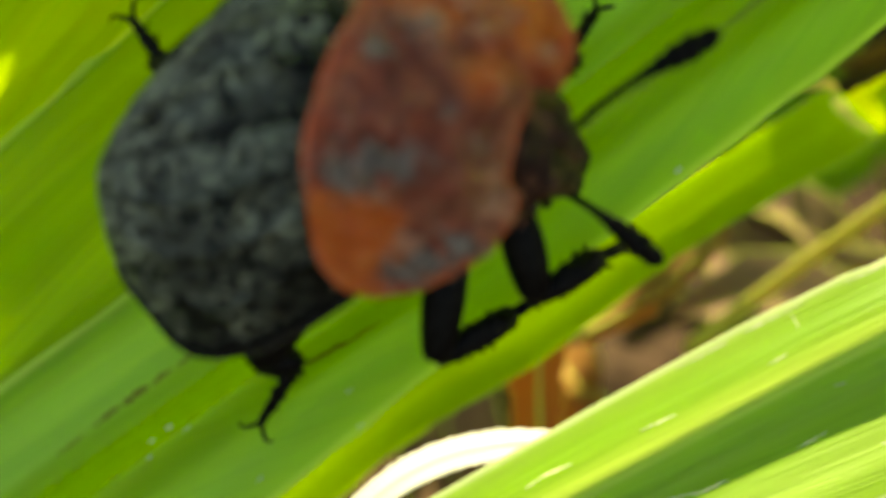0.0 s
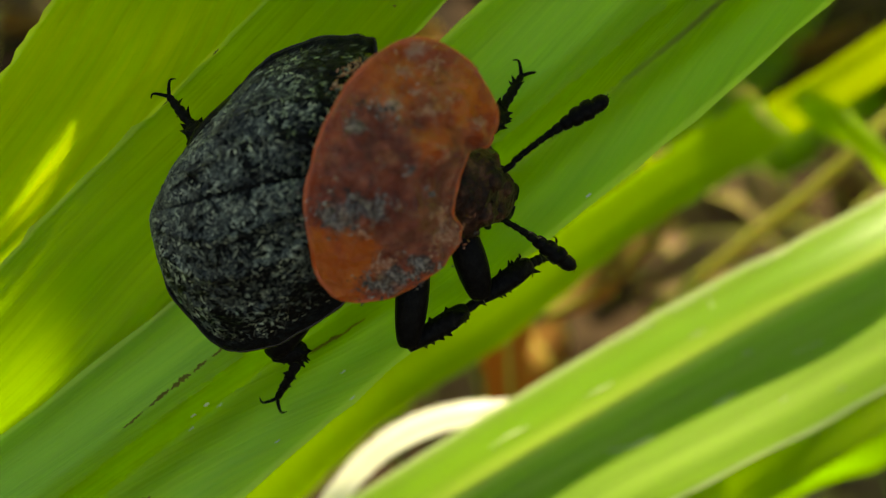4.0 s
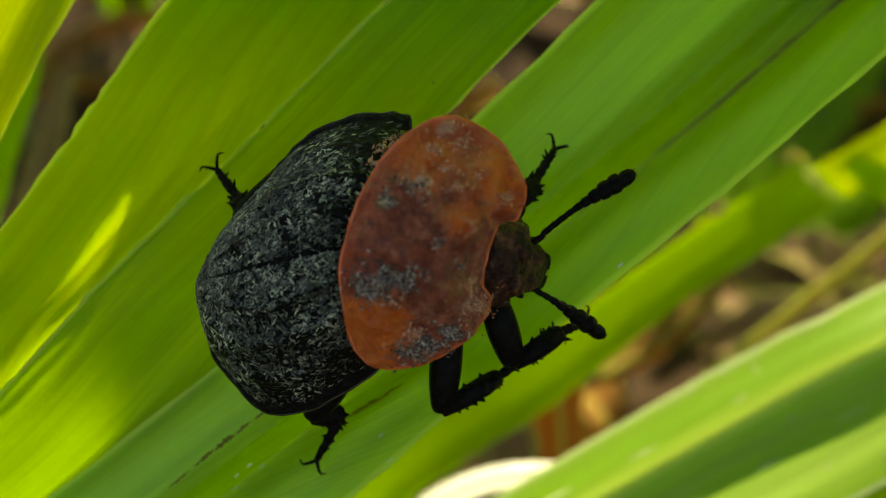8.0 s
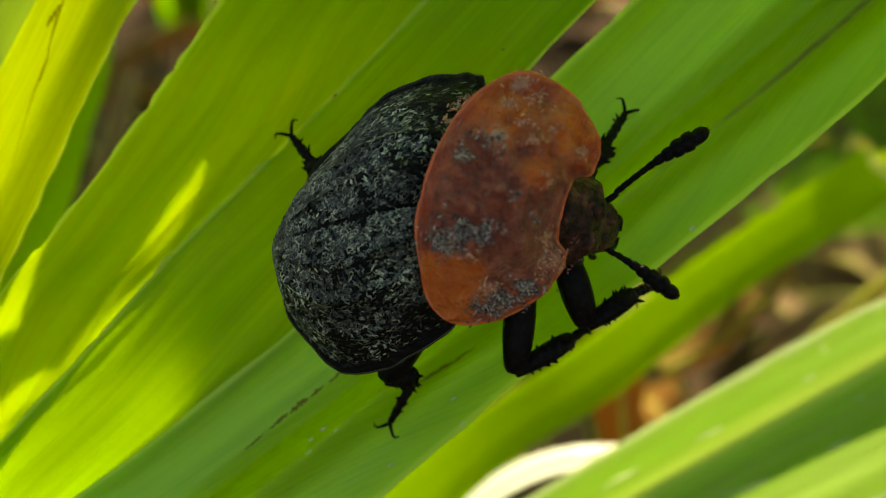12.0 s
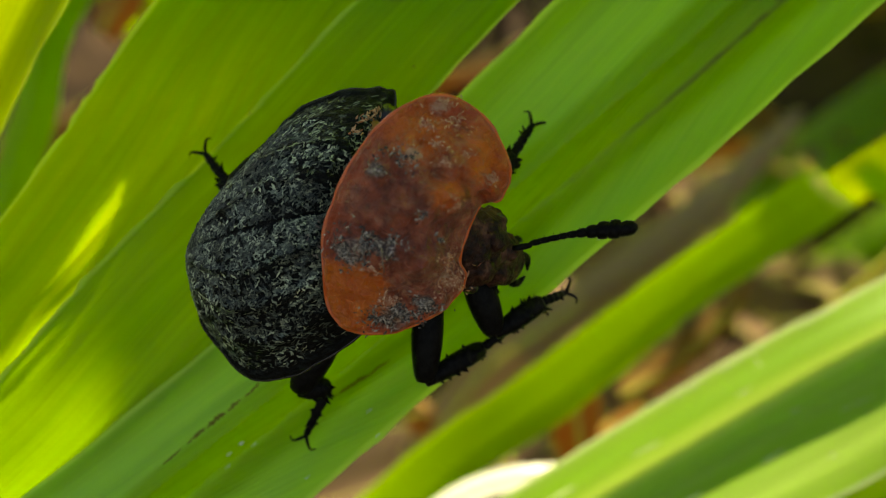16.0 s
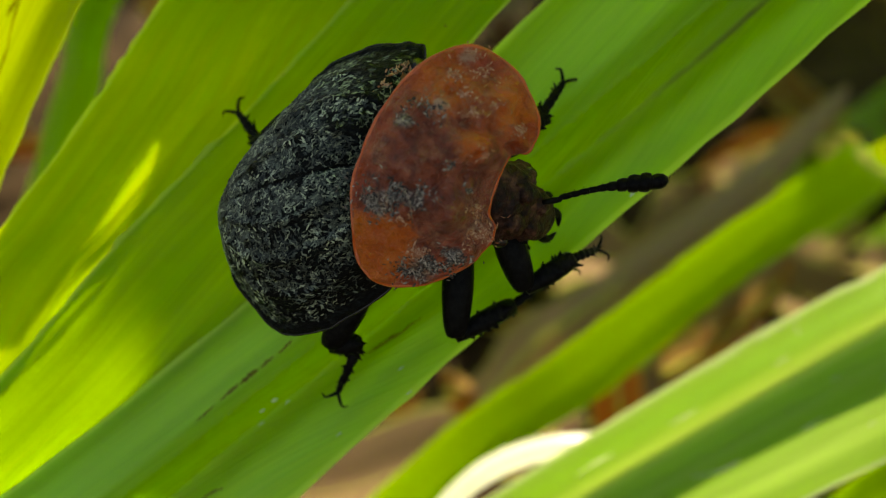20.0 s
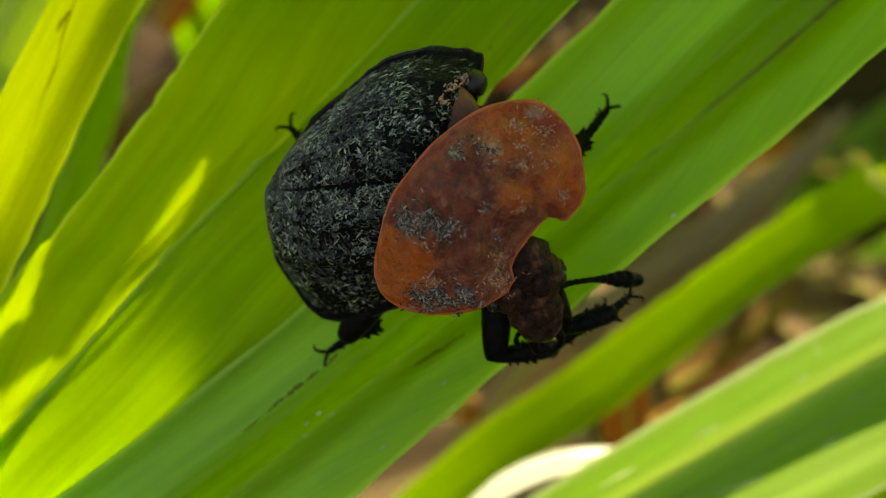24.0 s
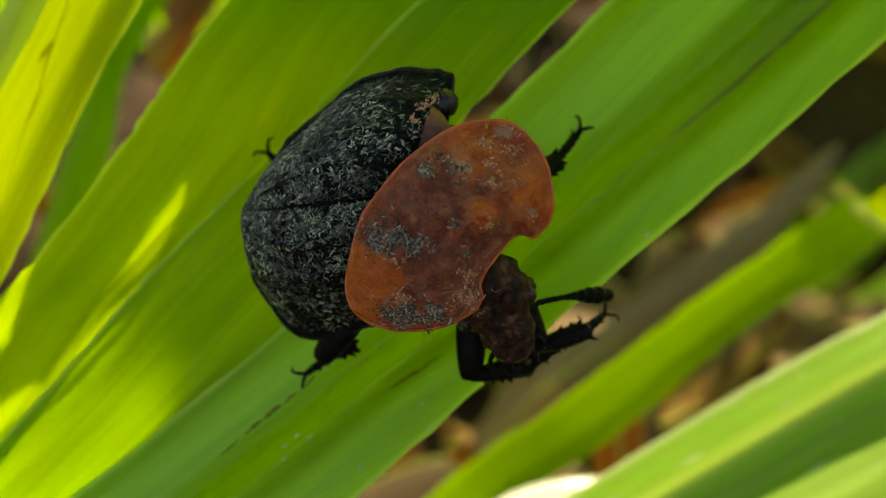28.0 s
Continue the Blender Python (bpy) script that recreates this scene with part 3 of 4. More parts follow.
shade([((40, 20), (46, 4)), ((10, 10), (14, -4)), ((-3, 4), (-2, -4)), ((-7.5, 2.0), (-7.8, -1.5)), ((-9.0, 0.6), (-9.3, -1.6)), ((-10.0, -0.9), (-10.4, -2.7)), ((-11.3, -2.8), (-11.7, -4.0)), ((-12.5, -4.3), (-12.8, -5.1)), ((-13.5, -5.2), (-13.7, -5.8)), ((-15, -6.7), (-15.1, -7.2))],
      [(150, 60, -140, 150, 60, -146), (110, 60, -66, 110, 60, -78)], 60.0)
shade([((40, 16), (46, 8)), ((10, 3), (12, -3)), ((-4, -0.8), (-3, -3.5)), ((-7.9, -2.6), (-7.7, -3.9)), ((-9.0, -3.5), (-8.8, -4.4)), ((-10.3, -4.5), (-10.2, -5.3)), ((-11.6, -5.4), (-11.7, -6.3)), ((-13, -6.5), (-13.2, -7.8)), ((-15, -8.4), (-15.2, -9.6)), ((-18, -11.2), (-18.1, -11.6))],
      [(162, 140, -240, 162, 140, -246), (122, 140, -120, 122, 140, -134)], 140.0)
shade([((40, 24), (46, 4)), ((10, 12), (14, -6)), ((-4, 3), (2, -10)), ((-8.3, -0.8), (-1, -12)), ((-9.0, -1.8), (-2, -12.5)), ((-9.4, -2.9), (-2.5, -13)), ((-9.3, -4.0), (-2.6, -13.5)), ((-9.2, -5.2), (-2.6, -14)), ((-9.2, -6.6), (-2.6, -15)), ((-9.4, -8.4), (-2.6, -16)), ((-10.5, -12), (-3, -18)), ((-12, -16), (-5, -19))],
      [(164, 150, -250, 164, 150, -256), (124, 150, -130, 124, 150, -146)], 150.0)
shade([((16.2, -14), (18.2, -14)), ((16.3, -4), (18.6, -4)), ((16.4, 3), (18.7, 3)), ((16.6, 8), (18.4, 8)), ((17.2, 12), (17.6, 12))],
      [(20, 34, -118, 23, 34, -118), (20, 34, -80, 22.6, 34, -80)], 34.0, -26.0)
strip([(122, -92, -95), (86, -38, -44), (48.7, 9.2, -0.8), (23.7, 13.2, 0.2), (6, 13.2, -2.0), (0.7, 12.2, -3.9), (0.0, 11.2, -4.2), (-0.8, 10.2, -4.35), (-1.7, 9.2, -4.8), (-3.2, 8.2, -5.0), (-5, 4.2, -4.0), (-7, 2, -1.5), (-8, 1, 0.5)], UP + 1)
strip([(120, -118, -122), (80, -100, -118), (50, -90, -116), (36, -88, -112), (30, -94, -101), (26, -97, -98)], 45.0)
strip([(-130, -96, -99), (-80, -50, -62), (-46.3, -22.8, -36.8), (-26.3, -20.8, -34.8), (-13.3, -23.8, -34.8), (-7.3, -28.8, -30.8)])
strip([(118, -86, -92), (80, -66, -84), (50, -50, -70), (28, -48, -66), (16, -50, -61), (8, -52, -55)], 27.0)


# ---- marks on the leaves ----
def mark(leaf, name, path, wide, mat, lift=0.02, seed=0, label="", steps=16):
    """A thin ragged patch along a path on a leaf."""
    me = leaf.data
    tree = BVHTree.FromPolygons([v.co / MM for v in me.vertices], [p.vertices[:] for p in me.polygons])
    rnd = random.Random(seed)
    pts = spline([(x, y) for x, y in path], steps)
    bm = bmesh.new()
    rows = []
    first = tree.ray_cast(Vector((pts[steps // 2].x, pts[steps // 2].y, 20.0)), Vector((0, 0, -1)))
    pts_z = first[0].z if first[0] else -10.0
    for k, p in enumerate(pts):
        way = (pts[min(k + 1, steps - 1)] - pts[max(k - 1, 0)]).normalized()
        side = Vector((-way.y, way.x))
        w = wide * math.sin(math.pi * (k + 0.35) / (steps - 0.3)) ** 0.5 * rnd.uniform(0.35, 1.0)
        off = rnd.uniform(-0.18, 0.18) * wide
        row = []
        for q in (-0.5, 0.0, 0.5):
            g = p + side * (off + q * w)
            hit = tree.ray_cast(Vector((g.x, g.y, 20.0)), Vector((0, 0, -1)))
            z = hit[0].z if hit[0] else tree.find_nearest(Vector((g.x, g.y, pts_z)))[0].z
            row.append(bm.verts.new((g.x, g.y, z + lift * (1.0 if q == 0 else 0.25))))
        rows.append(row)
    for a, b in zip(rows, rows[1:]):
        for j in range(2):
            bm.faces.new((a[j], a[j + 1], b[j + 1], b[j]))
    return part(name, bm, mat, leaf, label)


mark(leaf_c, "scar", [(-7.25, -5.36), (-6.95, -5.12), (-6.72, -4.9)], 0.08, SCAR, seed=1, label="brown scar along the leaf")
mark(leaf_c, "scar", [(-6.55, -4.78), (-6.2, -4.46), (-6.02, -4.33)], 0.12, SCAR, seed=3)
mark(leaf_c, "scar", [(-5.98, -4.3), (-5.8, -4.15), (-5.62, -4.0), (-5.45, -3.88)], 0.18, SCAR, seed=4)
mark(leaf_c, "scar", [(-5.36, -3.84), (-5.2, -3.68), (-5.0, -3.52)], 0.13, SCAR, seed=16)
mark(leaf_c, "scar", [(-4.85, -3.42), (-4.6, -3.2), (-4.45, -3.02)], 0.1, SCAR, seed=17)
mark(leaf_c, "speck", [(-5.14, -4.88), (-5.06, -4.84), (-4.98, -4.8)], 0.1, DUST, seed=18)
mark(leaf_c, "speck", [(-5.5, -5.2), (-5.44, -5.15), (-5.36, -5.1)], 0.09, DUST, seed=19)
mark(leaf_c, "scar", [(-2.29, -3.48), (-1.78, -3.15), (-1.26, -2.84), (-0.65, -2.40)], 0.11, SCAR, seed=2, label="")
mark(leaf_c, "scar", [(-7.29, -7.80), (-6.95, -7.55), (-6.60, -7.41)], 0.12, SCAR, seed=14, label="")
mark(leaf_c, "speck", [(-1.34, -3.95), (-1.25, -3.88), (-1.19, -3.83)], 0.045, DUST, seed=5, label="")
mark(leaf_c, "speck", [(-4.80, -4.97), (-4.71, -4.90), (-4.64, -4.85)], 0.045, DUST, seed=6, label="")
mark(leaf_c, "speck", [(-5.58, -5.61), (-5.49, -5.54), (-5.42, -5.49)], 0.045, DUST, seed=7, label="")
mark(leaf_c, "speck", [(-1.08, -4.64), (-0.99, -4.57), (-0.93, -4.52)], 0.045, DUST, seed=8, label="")
mark(leaf_c, "speck", [(-3.15, -5.85), (-3.06, -5.78), (-2.99, -5.73)], 0.045, DUST, seed=9, label="")
mark(leaf_c, "speck", [(5.45, 1.04), (5.53, 1.11), (5.60, 1.16)], 0.08, DUST, seed=10, label="")
mark(leaf_a, "speck", [(-8.68, -0.49), (-8.62, -0.49), (-8.57, -0.47)], 0.09, SCAR, seed=20, label="")
mark(leaf_a, "speck", [(-10.05, -3.59), (-9.99, -3.59), (-9.93, -3.57)], 0.09, SCAR, seed=21, label="")
mark(leaf_a, "speck", [(-12.27, -7.81), (-12.22, -7.81), (-12.16, -7.79)], 0.09, SCAR, seed=22, label="")
mark(leaf_b, "speck", [(-4.38, 6.24), (-4.33, 6.24), (-4.28, 6.26)], 0.09, SCAR, seed=23, label="")
mark(leaf_b, "speck", [(0.07, 6.31), (0.12, 6.31), (0.17, 6.33)], 0.09, SCAR, seed=24, label="")
mark(leaf_l, "scar", [(-14.68, 2.93), (-14.04, 4.86), (-13.66, 5.78), (-13.44, 6.61), (-13.09, 7.73), (-12.79, 8.57), (-12.62, 9.31)], 0.06, SCAR, seed=30, label="brown line along the leaf")
mark(leaf_l, "scar", [(-13.54, 6.99), (-13.36, 7.32), (-13.14, 7.67)], 0.15, SCAR, seed=31)
mark(leaf_r, "fleck", [(8.59, -8.86), (9.20, -8.69), (9.82, -8.49), (10.56, -8.13)], 0.1, SCUFF, seed=40, label="white scuffed fleck")
mark(leaf_r, "fleck", [(12.66, -7.10), (13.15, -6.83), (13.65, -6.54)], 0.091, SCUFF, seed=41, label="")
mark(leaf_r, "fleck", [(15.75, -5.19), (16.37, -4.87), (16.99, -4.62)], 0.065, SCUFF, seed=42, label="")
mark(leaf_r, "fleck", [(14.01, -5.25), (14.21, -5.18), (14.43, -5.11)], 0.091, SCUFF, seed=43, label="")
mark(leaf_r, "fleck", [(13.01, -3.13), (13.11, -3.33), (13.16, -3.58)], 0.078, SCUFF, seed=44, label="")
mark(leaf_r, "fleck", [(7.96, -6.96), (8.58, -6.66), (9.12, -6.37)], 0.078, SCUFF, seed=45, label="")
mark(leaf_r, "fleck", [(12.03, -4.71), (12.32, -4.54), (12.67, -4.32)], 0.058, SCUFF, seed=46, label="")
mark(leaf_r, "fleck", [(4.40, -8.96), (5.14, -8.47), (5.88, -8.10)], 0.078, SCUFF, seed=47, label="")
mark(leaf_r, "fleck", [(11.53, -3.82), (12.52, -3.28), (13.50, -2.74)], 0.065, SCUFF, seed=48, label="")
mark(leaf_r, "fleck", [(14.74, -2.10), (15.48, -1.71), (16.47, -1.22)], 0.065, SCUFF, seed=49, label="")
mark(leaf_r, "fleck", [(9.31, -5.09), (10.30, -4.56), (11.04, -4.11)], 0.058, SCUFF, seed=50, label="")
mark(leaf_r, "fleck", [(15.01, -6.79), (15.16, -6.71), (15.31, -6.62)], 0.052, SCUFF, seed=51, label="")
mark(leaf_r, "fleck", [(17.00, -6.30), (17.15, -6.23), (17.30, -6.13)], 0.052, SCUFF, seed=52, label="")
mark(leaf_g, "dry_tip", [(18.01, 5.43), (19.11, 5.81), (19.75, 4.56), (20.86, 3.68)], 0.9, STRAW, seed=60, label="pale dry broken tip")


# ---- behind the clump ----
blade("leaf", [(21.8, 5.6, 22.0, 5.2, -28.0), (22.5, 6.2, 22.6, 4.3, -27.5), (23.9, 5.5, 23.7, 3.5, -27.0), (25.8, 4.0, 25.2, 2.7, -27.0), (28.5, 1.8, 27.2, 1.1, -28.0), (33.7, -1.3, 33.4, -1.6, -32.0)],
      [(0, -0.3), (0.5, 0.3), (1, 0.0)], FRESH, plant, "small yellow-green leaf turned aside", 30, 8, seed=12)
def midrib(leaf, rows, lift, mat):
    """The raised vein along the middle of a leaf."""
    bm = bmesh.new()
    line = spline([((a + c) / 2, (b + d) / 2, z + lift) for a, b, c, d, z in rows[:-1]], 14)
    tube(bm, line, [0.16 - 0.008 * k for k in range(14)], 6)
    return part("midrib", bm, mat, leaf)


for k, (rows, mat, words) in enumerate([
    ([(7.6, -16.9, 10.5, -16.9, -36.0), (6.8, -10.8, 9.5, -11.0, -34.0), (6.3, -7.1, 9.0, -7.1, -32.0), (6.6, -5.1, 8.6, -5.3, -31.0), (7.4, -4.3, 8.1, -4.3, -31.0)], STRAW, "orange dry leaf standing among the litter"),
    ([(9.7, -5.1, 10.6, -5.8, -37.0), (10.6, -3.3, 12.1, -4.7, -37.0), (12.9, -1.5, 14.4, -2.8, -38.0), (15.0, -0.4, 16.5, -0.9, -39.0), (17.4, 0.9, 17.6, 0.7, -40.0)], STRAW, "orange-brown dry leaf in the litter"),
    ([(-3.0, -11.9, -1.0, -13.5, -50.0), (1.8, -4.7, 3.7, -7.8, -48.0), (7.2, -1.2, 9.1, -3.5, -47.0), (13.5, 3.1, 15.4, 0.7, -47.0), (18.8, 7.0, 20.7, 5.4, -48.0), (25.3, 12.1, 25.6, 11.7, -50.0)], TAN, "grey-brown dead leaf lying in the litter"),
    ([(7, -9, 9, -11, -50), (9.5, -4.5, 13, -8.5, -47), (13, -1.5, 17, -5, -46), (16.5, 1, 19.5, -2, -47), (20, 2.5, 20.5, 1.5, -50)], BROWN, "brown dead leaf lying in the litter"),
    ([(10.5, -6.5, 11.0, -7.5, -38.0), (12.7, -4.8, 14.2, -6.2, -38.0), (15.3, -2.7, 16.8, -3.9, -38.0), (17.3, -1.0, 18.5, -1.8, -38.0), (18.5, 0.2, 18.7, -0.2, -38.0)], STRAW, "orange-brown dry leaf in the litter"),
    ([(-3.0, -6.8, -1.9, -10.0, -43.0), (-1.9, -7.1, -0.8, -9.6, -42.0), (-0.8, -7.8, -0.3, -8.5, -42.0)], STRAW, "pinkish scrap of dry leaf"),
    ([(-23.9, 17.9, -21.9, 16.3, -46.0), (-22.1, 20.5, -19.6, 19.2, -45.0), (-20.9, 23.7, -17.7, 22.4, -45.0), (-19.9, 27.6, -17.0, 26.7, -47.0)], STRAW, "orange-brown dry leaf in the litter"),
    ([(-26.5, 1.1, -24.6, -0.1, -43.0), (-25.1, 4.9, -23.2, 4.1, -42.0), (-23.9, 7.9, -22.4, 7.4, -42.0), (-23.4, 11.5, -22.3, 11.1, -43.0)], BROWN, "brown dry leaf in the litter"),
]):
    dead = tagged(blade("dead_leaf", rows, [(0, -0.5), (0.5, 0.4), (1, -0.3)], mat, None, "", 24, 8, seed=20 + k, rough_edge=0.2), words, "dead leaf", "litter under the clump")
    dead.matrix_world = at(0, 0, 0)
    midrib(dead, rows, 0.38, BROWN)
bm = bmesh.new()
tube(bm, spline([(18.4, -8.4, -44.0), (22.6, -2.9, -38.0), (25.7, 0.9, -34.0), (29.1, 4.9, -32.0), (36.3, 10.6, -34.0)], 30), [0.55 - 0.01 * k for k in range(30)], 8)
tagged(part("dry_stem", bm, STRAW), "thin brown dry stem leaning behind the leaves", "stem").matrix_world = at(0, 0, 0)
for k, rows in enumerate([
    [(12, -2, 17, -6, -72.0), (22, 4, 27, 0, -77.0), (30, 11, 37, 6, -84.0), (40, 18, 46, 14, -92.0), (54, 27, 55, 26, -98.0)],
    [(30, 0, 33, -3, -74.0), (38, 5, 42, 2, -78.0), (50, 12, 54, 9, -84.0), (62, 18, 62.5, 17.5, -88.0)],
    [(16.9, -17.5, 20.5, -19.7, -34.0), (22.4, -13.8, 25.1, -15.8, -31.0), (26.1, -11.2, 29.5, -13.9, -30.0), (33.8, -7.5, 35.9, -9.2, -32.0), (43.0, -4.7, 43.2, -4.9, -36.0)],
]):
    blade("leaf", rows, [(0, -0.4), (0.5, 0.3), (1, -0.2)], GREEN, plant, "dim green leaf low in the clump", 30, 8, seed=30 + k)


def grass_tuft(rnd):
    tuft = new("grass_tuft")
    for k in range(9):
        ang, tall_mm, lean = rnd.uniform(0, 6.28), rnd.uniform(30, 62), rnd.uniform(10, 34)
        dx, dy = math.cos(ang), math.sin(ang)
        w = rnd.uniform(0.9, 1.9)
        rows = []
        for f in (0.0, 0.35, 0.7, 1.0):
            cx, cy, cz = dx * (2 + lean * f * f), dy * (2 + lean * f * f), tall_mm * (f - 0.35 * f**3) - 2
            ww = w * (1 - f) ** 0.6 + 0.05
            rows.append((cx - dy * ww, cy + dx * ww, cx + dy * ww, cy - dx * ww, cz))
        blade("blade", rows, [(0, 0.2), (0.5, -0.1), (1, 0.2)], (GREEN, FRESH, GREEN, STRAW)[k % 4], tuft, "", 12, 3, seed=k)
    return tagged(tuft, "tuft of green grass growing in the litter", "grass", "grass tufts")


rnd = random.Random(11)
tufts = [grass_tuft(rnd) for k in range(3)]
spots = [(30, 105), (-34, 100), (62, 82), (8, 135), (-62, 110), (48, 140), (-12, 160), (85, 120), (-90, 70), (95, 60), (-40, 165), (70, 180)]
for k, (x, y) in enumerate(spots):
    m = pose(x * MM, y * MM, 0, 0, 0, rnd.uniform(0, 360))
    if k < 3:
        tufts[k].matrix_world = m
    else:
        copy_thing(tufts[k % 3], m)


def litter_leaf(rnd, mat, long, wide):
    rows = [(-wide / 2 * w, long * f, wide / 2 * w, long * f, 3.0 * math.sin(f * 3 + k) + 2.0) for k, (f, w) in enumerate([(0, 0.1), (0.2, 0.8), (0.5, 1.0), (0.8, 0.7), (1.0, 0.08)])]
    dead = tagged(blade("dead_leaf", rows, [(0, 1.2), (0.5, -0.6), (1, 0.8)], mat, None, "", 16, 8, seed=int(long), rough_edge=0.3), "curled brown dead leaf lying on the soil", "dead leaf", "litter under the clump")
    midrib(dead, rows, -0.55, mat)
    return dead


protos = [litter_leaf(rnd, STRAW, 22, 5), litter_leaf(rnd, BROWN, 30, 9), litter_leaf(rnd, BROWN, 17, 7), litter_leaf(rnd, STRAW, 36, 3.5)]
for k in range(90):
    m = pose(rnd.uniform(-75, 75) * MM, rnd.uniform(15, 150) * MM, rnd.uniform(0, 2) * MM, rnd.uniform(-14, 14), rnd.uniform(-14, 14), rnd.uniform(0, 360))
    if k < 4:
        protos[k].matrix_world = m
    else:
        copy_thing(protos[k % 4], m)


# ---- the beetle ----
beetle = new("carrion_beetle")
tagged(beetle, "black carrion beetle with orange-red collar clinging to a leaf", "beetle")
SKEW = 0.32


def elytron(side):
    rim = spline([(0.15, 0.05), (0.45, 1.6), (0.44, 2.9), (0.16, 3.32), (-0.5, 3.48), (-1.4, 3.56), (-2.3, 3.46), (-3.0, 3.02), (-3.5, 2.62), (-4.2, 1.98), (-4.75, 1.4), (-5.07, 0.6), (-5.2, 0.002)] if side > 0 else
                 [(0.15, 0.05), (0.4, 1.5), (0.45, 2.6), (0.2, 3.2), (-0.7, 3.64), (-1.6, 3.84), (-2.46, 3.86), (-3.2, 3.46), (-3.9, 2.82), (-4.68, 1.9), (-5.1, 0.9), (-5.2, 0.002)], 64)
    bm = bmesh.new()
    rows = []
    n_q = 40
    for k, r in enumerate(rim):
        a = k / (len(rim) - 1)
        su = Vector((0.15 - 5.35 * a, 0.002))
        row = []
        rag = 0.992 + 0.012 * noise.noise((k * 0.35, side, 2.0)) + 0.007 * math.sin(k * 0.55 + side)
        for j in range(n_q + 1):
            q = j / n_q
            p = su.lerp(r.xy if hasattr(r, "xy") else r, q * (1.0 + (rag - 1.0) * q))
            top = 1.5 * (0.5 + 0.5 * min(1.0, a / 0.3) ** 0.8) * (1 - 0.1 * a) * (max(0.0, 1 - max(0, a - 0.30) ** 2.2 / 0.7**2.2)) ** 0.6
            z = top * (1 - q**2.6) - 1.7 * q**3 * 0.45 - 0.55 * a * a
            if q > 0.9:
                z += (q - 0.9) * 1.6
            for c in (0.28, 0.52, 0.75):
                z += 0.11 * math.exp(-(((q - c) / 0.03) ** 2)) * math.sin(math.pi * min(1, a * 1.1)) ** 0.5
            if q < 0.03:
                z -= 0.02
            if q > 0.965:
                z += 0.09
            z += 0.05 * noise.noise((p.x * 2.5, p.y * 2.5, side)) + 0.03 * noise.noise((p.x * 7, p.y * 7, side))
            row.append(bm.verts.new((p.x + SKEW * side * p.y, side * p.y, z)))
        rows.append(row)
    for a, b in zip(rows, rows[1:]):
        for j in range(n_q):
            bm.faces.new((a[j], a[j + 1], b[j + 1], b[j]))
    grid = [[v.co.copy() for v in row] for row in rows]
    skin = bm.faces[:]
    geo = bmesh.ops.extrude_face_region(bm, geom=skin)
    bmesh.ops.translate(bm, vec=(0, 0, -0.16), verts=[g for g in geo["geom"] if isinstance(g, bmesh.types.BMVert)])
    bmesh.ops.remove_doubles(bm, verts=bm.verts, dist=1e-4)
    case = part("elytron", bm, ELYTRA, beetle, "black wrinkled wing case")
    bm = bmesh.new()
    tube(bm, [row[-1] - Vector((0, 0, 0.05)) for row in grid[2:-1]], [0.045 + 0.008 * math.sin(k * 1.7) for k in range(len(grid) - 3)], 8)
    part("margin", bm, EYE, case, "raised glossy black rim")
    strokes(grid, case, "scale", SCALE, 3900, 0.064, 0.21, 31 + side, lambda p, rnd: p.x < 0.1 - 0.9 * rnd.random() or rnd.random() < 0.25)
    # crumbs added in place of a reddish patch and its grey sheen
    if side > 0:
        scatter(grid, case, "crust", CREAM, [(0.95, 2.55, 0.2), (0.75, 2.25, 0.22), (0.55, 1.95, 0.16)], 420, 0.06, 0.16, 79)
    return case


def strokes(grid, parent, name, mat, count, wide, long, seed, keep=None):
    """Short flat bristles lying on a gridded surface."""
    rnd = random.Random(seed)
    bm = bmesh.new()
    while count > 0:
        k, j = rnd.randrange(1, len(grid) - 2), rnd.randrange(1, len(grid[0]) - 4)
        f, g = rnd.random(), rnd.random()
        a, b, c = grid[k][j], grid[k + 1][j], grid[k][j + 1]
        p = a + (b - a) * f + (c - a) * g
        if noise.noise((p.x * 1.3, p.y * 1.3, seed * 0.1)) < rnd.uniform(-0.75, 0.3) or (keep and not keep(p, rnd)):
            if rnd.random() < 0.99:
                count -= 0.05
                continue
        nrm = (b - a).cross(c - a)
        if nrm.length < 1e-9:
            continue
        nrm.normalize()
        if nrm.z < 0:
            nrm = -nrm
        ang = rnd.gauss(0.4, 0.55) + (1.57 if rnd.random() < 0.3 else 0)
        way = Vector((math.cos(ang), math.sin(ang), 0))
        way = (way - nrm * way.dot(nrm)).normalized()
        side = nrm.cross(way)
        lo, wi = long * rnd.uniform(0.4, 1.1) / 2, wide * rnd.uniform(0.4, 1.0) / 2
        o = p + nrm * 0.035
        bend = lo * rnd.uniform(-0.7, 0.7)
        spine = [(o - way * lo - side * bend * 0.6, 0.35), (o - way * lo * 0.35 + side * bend * 0.5, 1.0), (o + way * lo * 0.35 - side * bend * 0.2, 0.9), (o + way * lo + side * bend, 0.3)]
        lines = [(bm.verts.new(c - side * wi * w), bm.verts.new(c + side * wi * w + nrm * 0.012)) for c, w in spine]
        for u, v in zip(lines, lines[1:]):
            bm.faces.new((u[0], v[0], v[1], u[1]))
        count -= 1
    tagged(part(name, bm, mat, parent, "", False), kind="stuff")


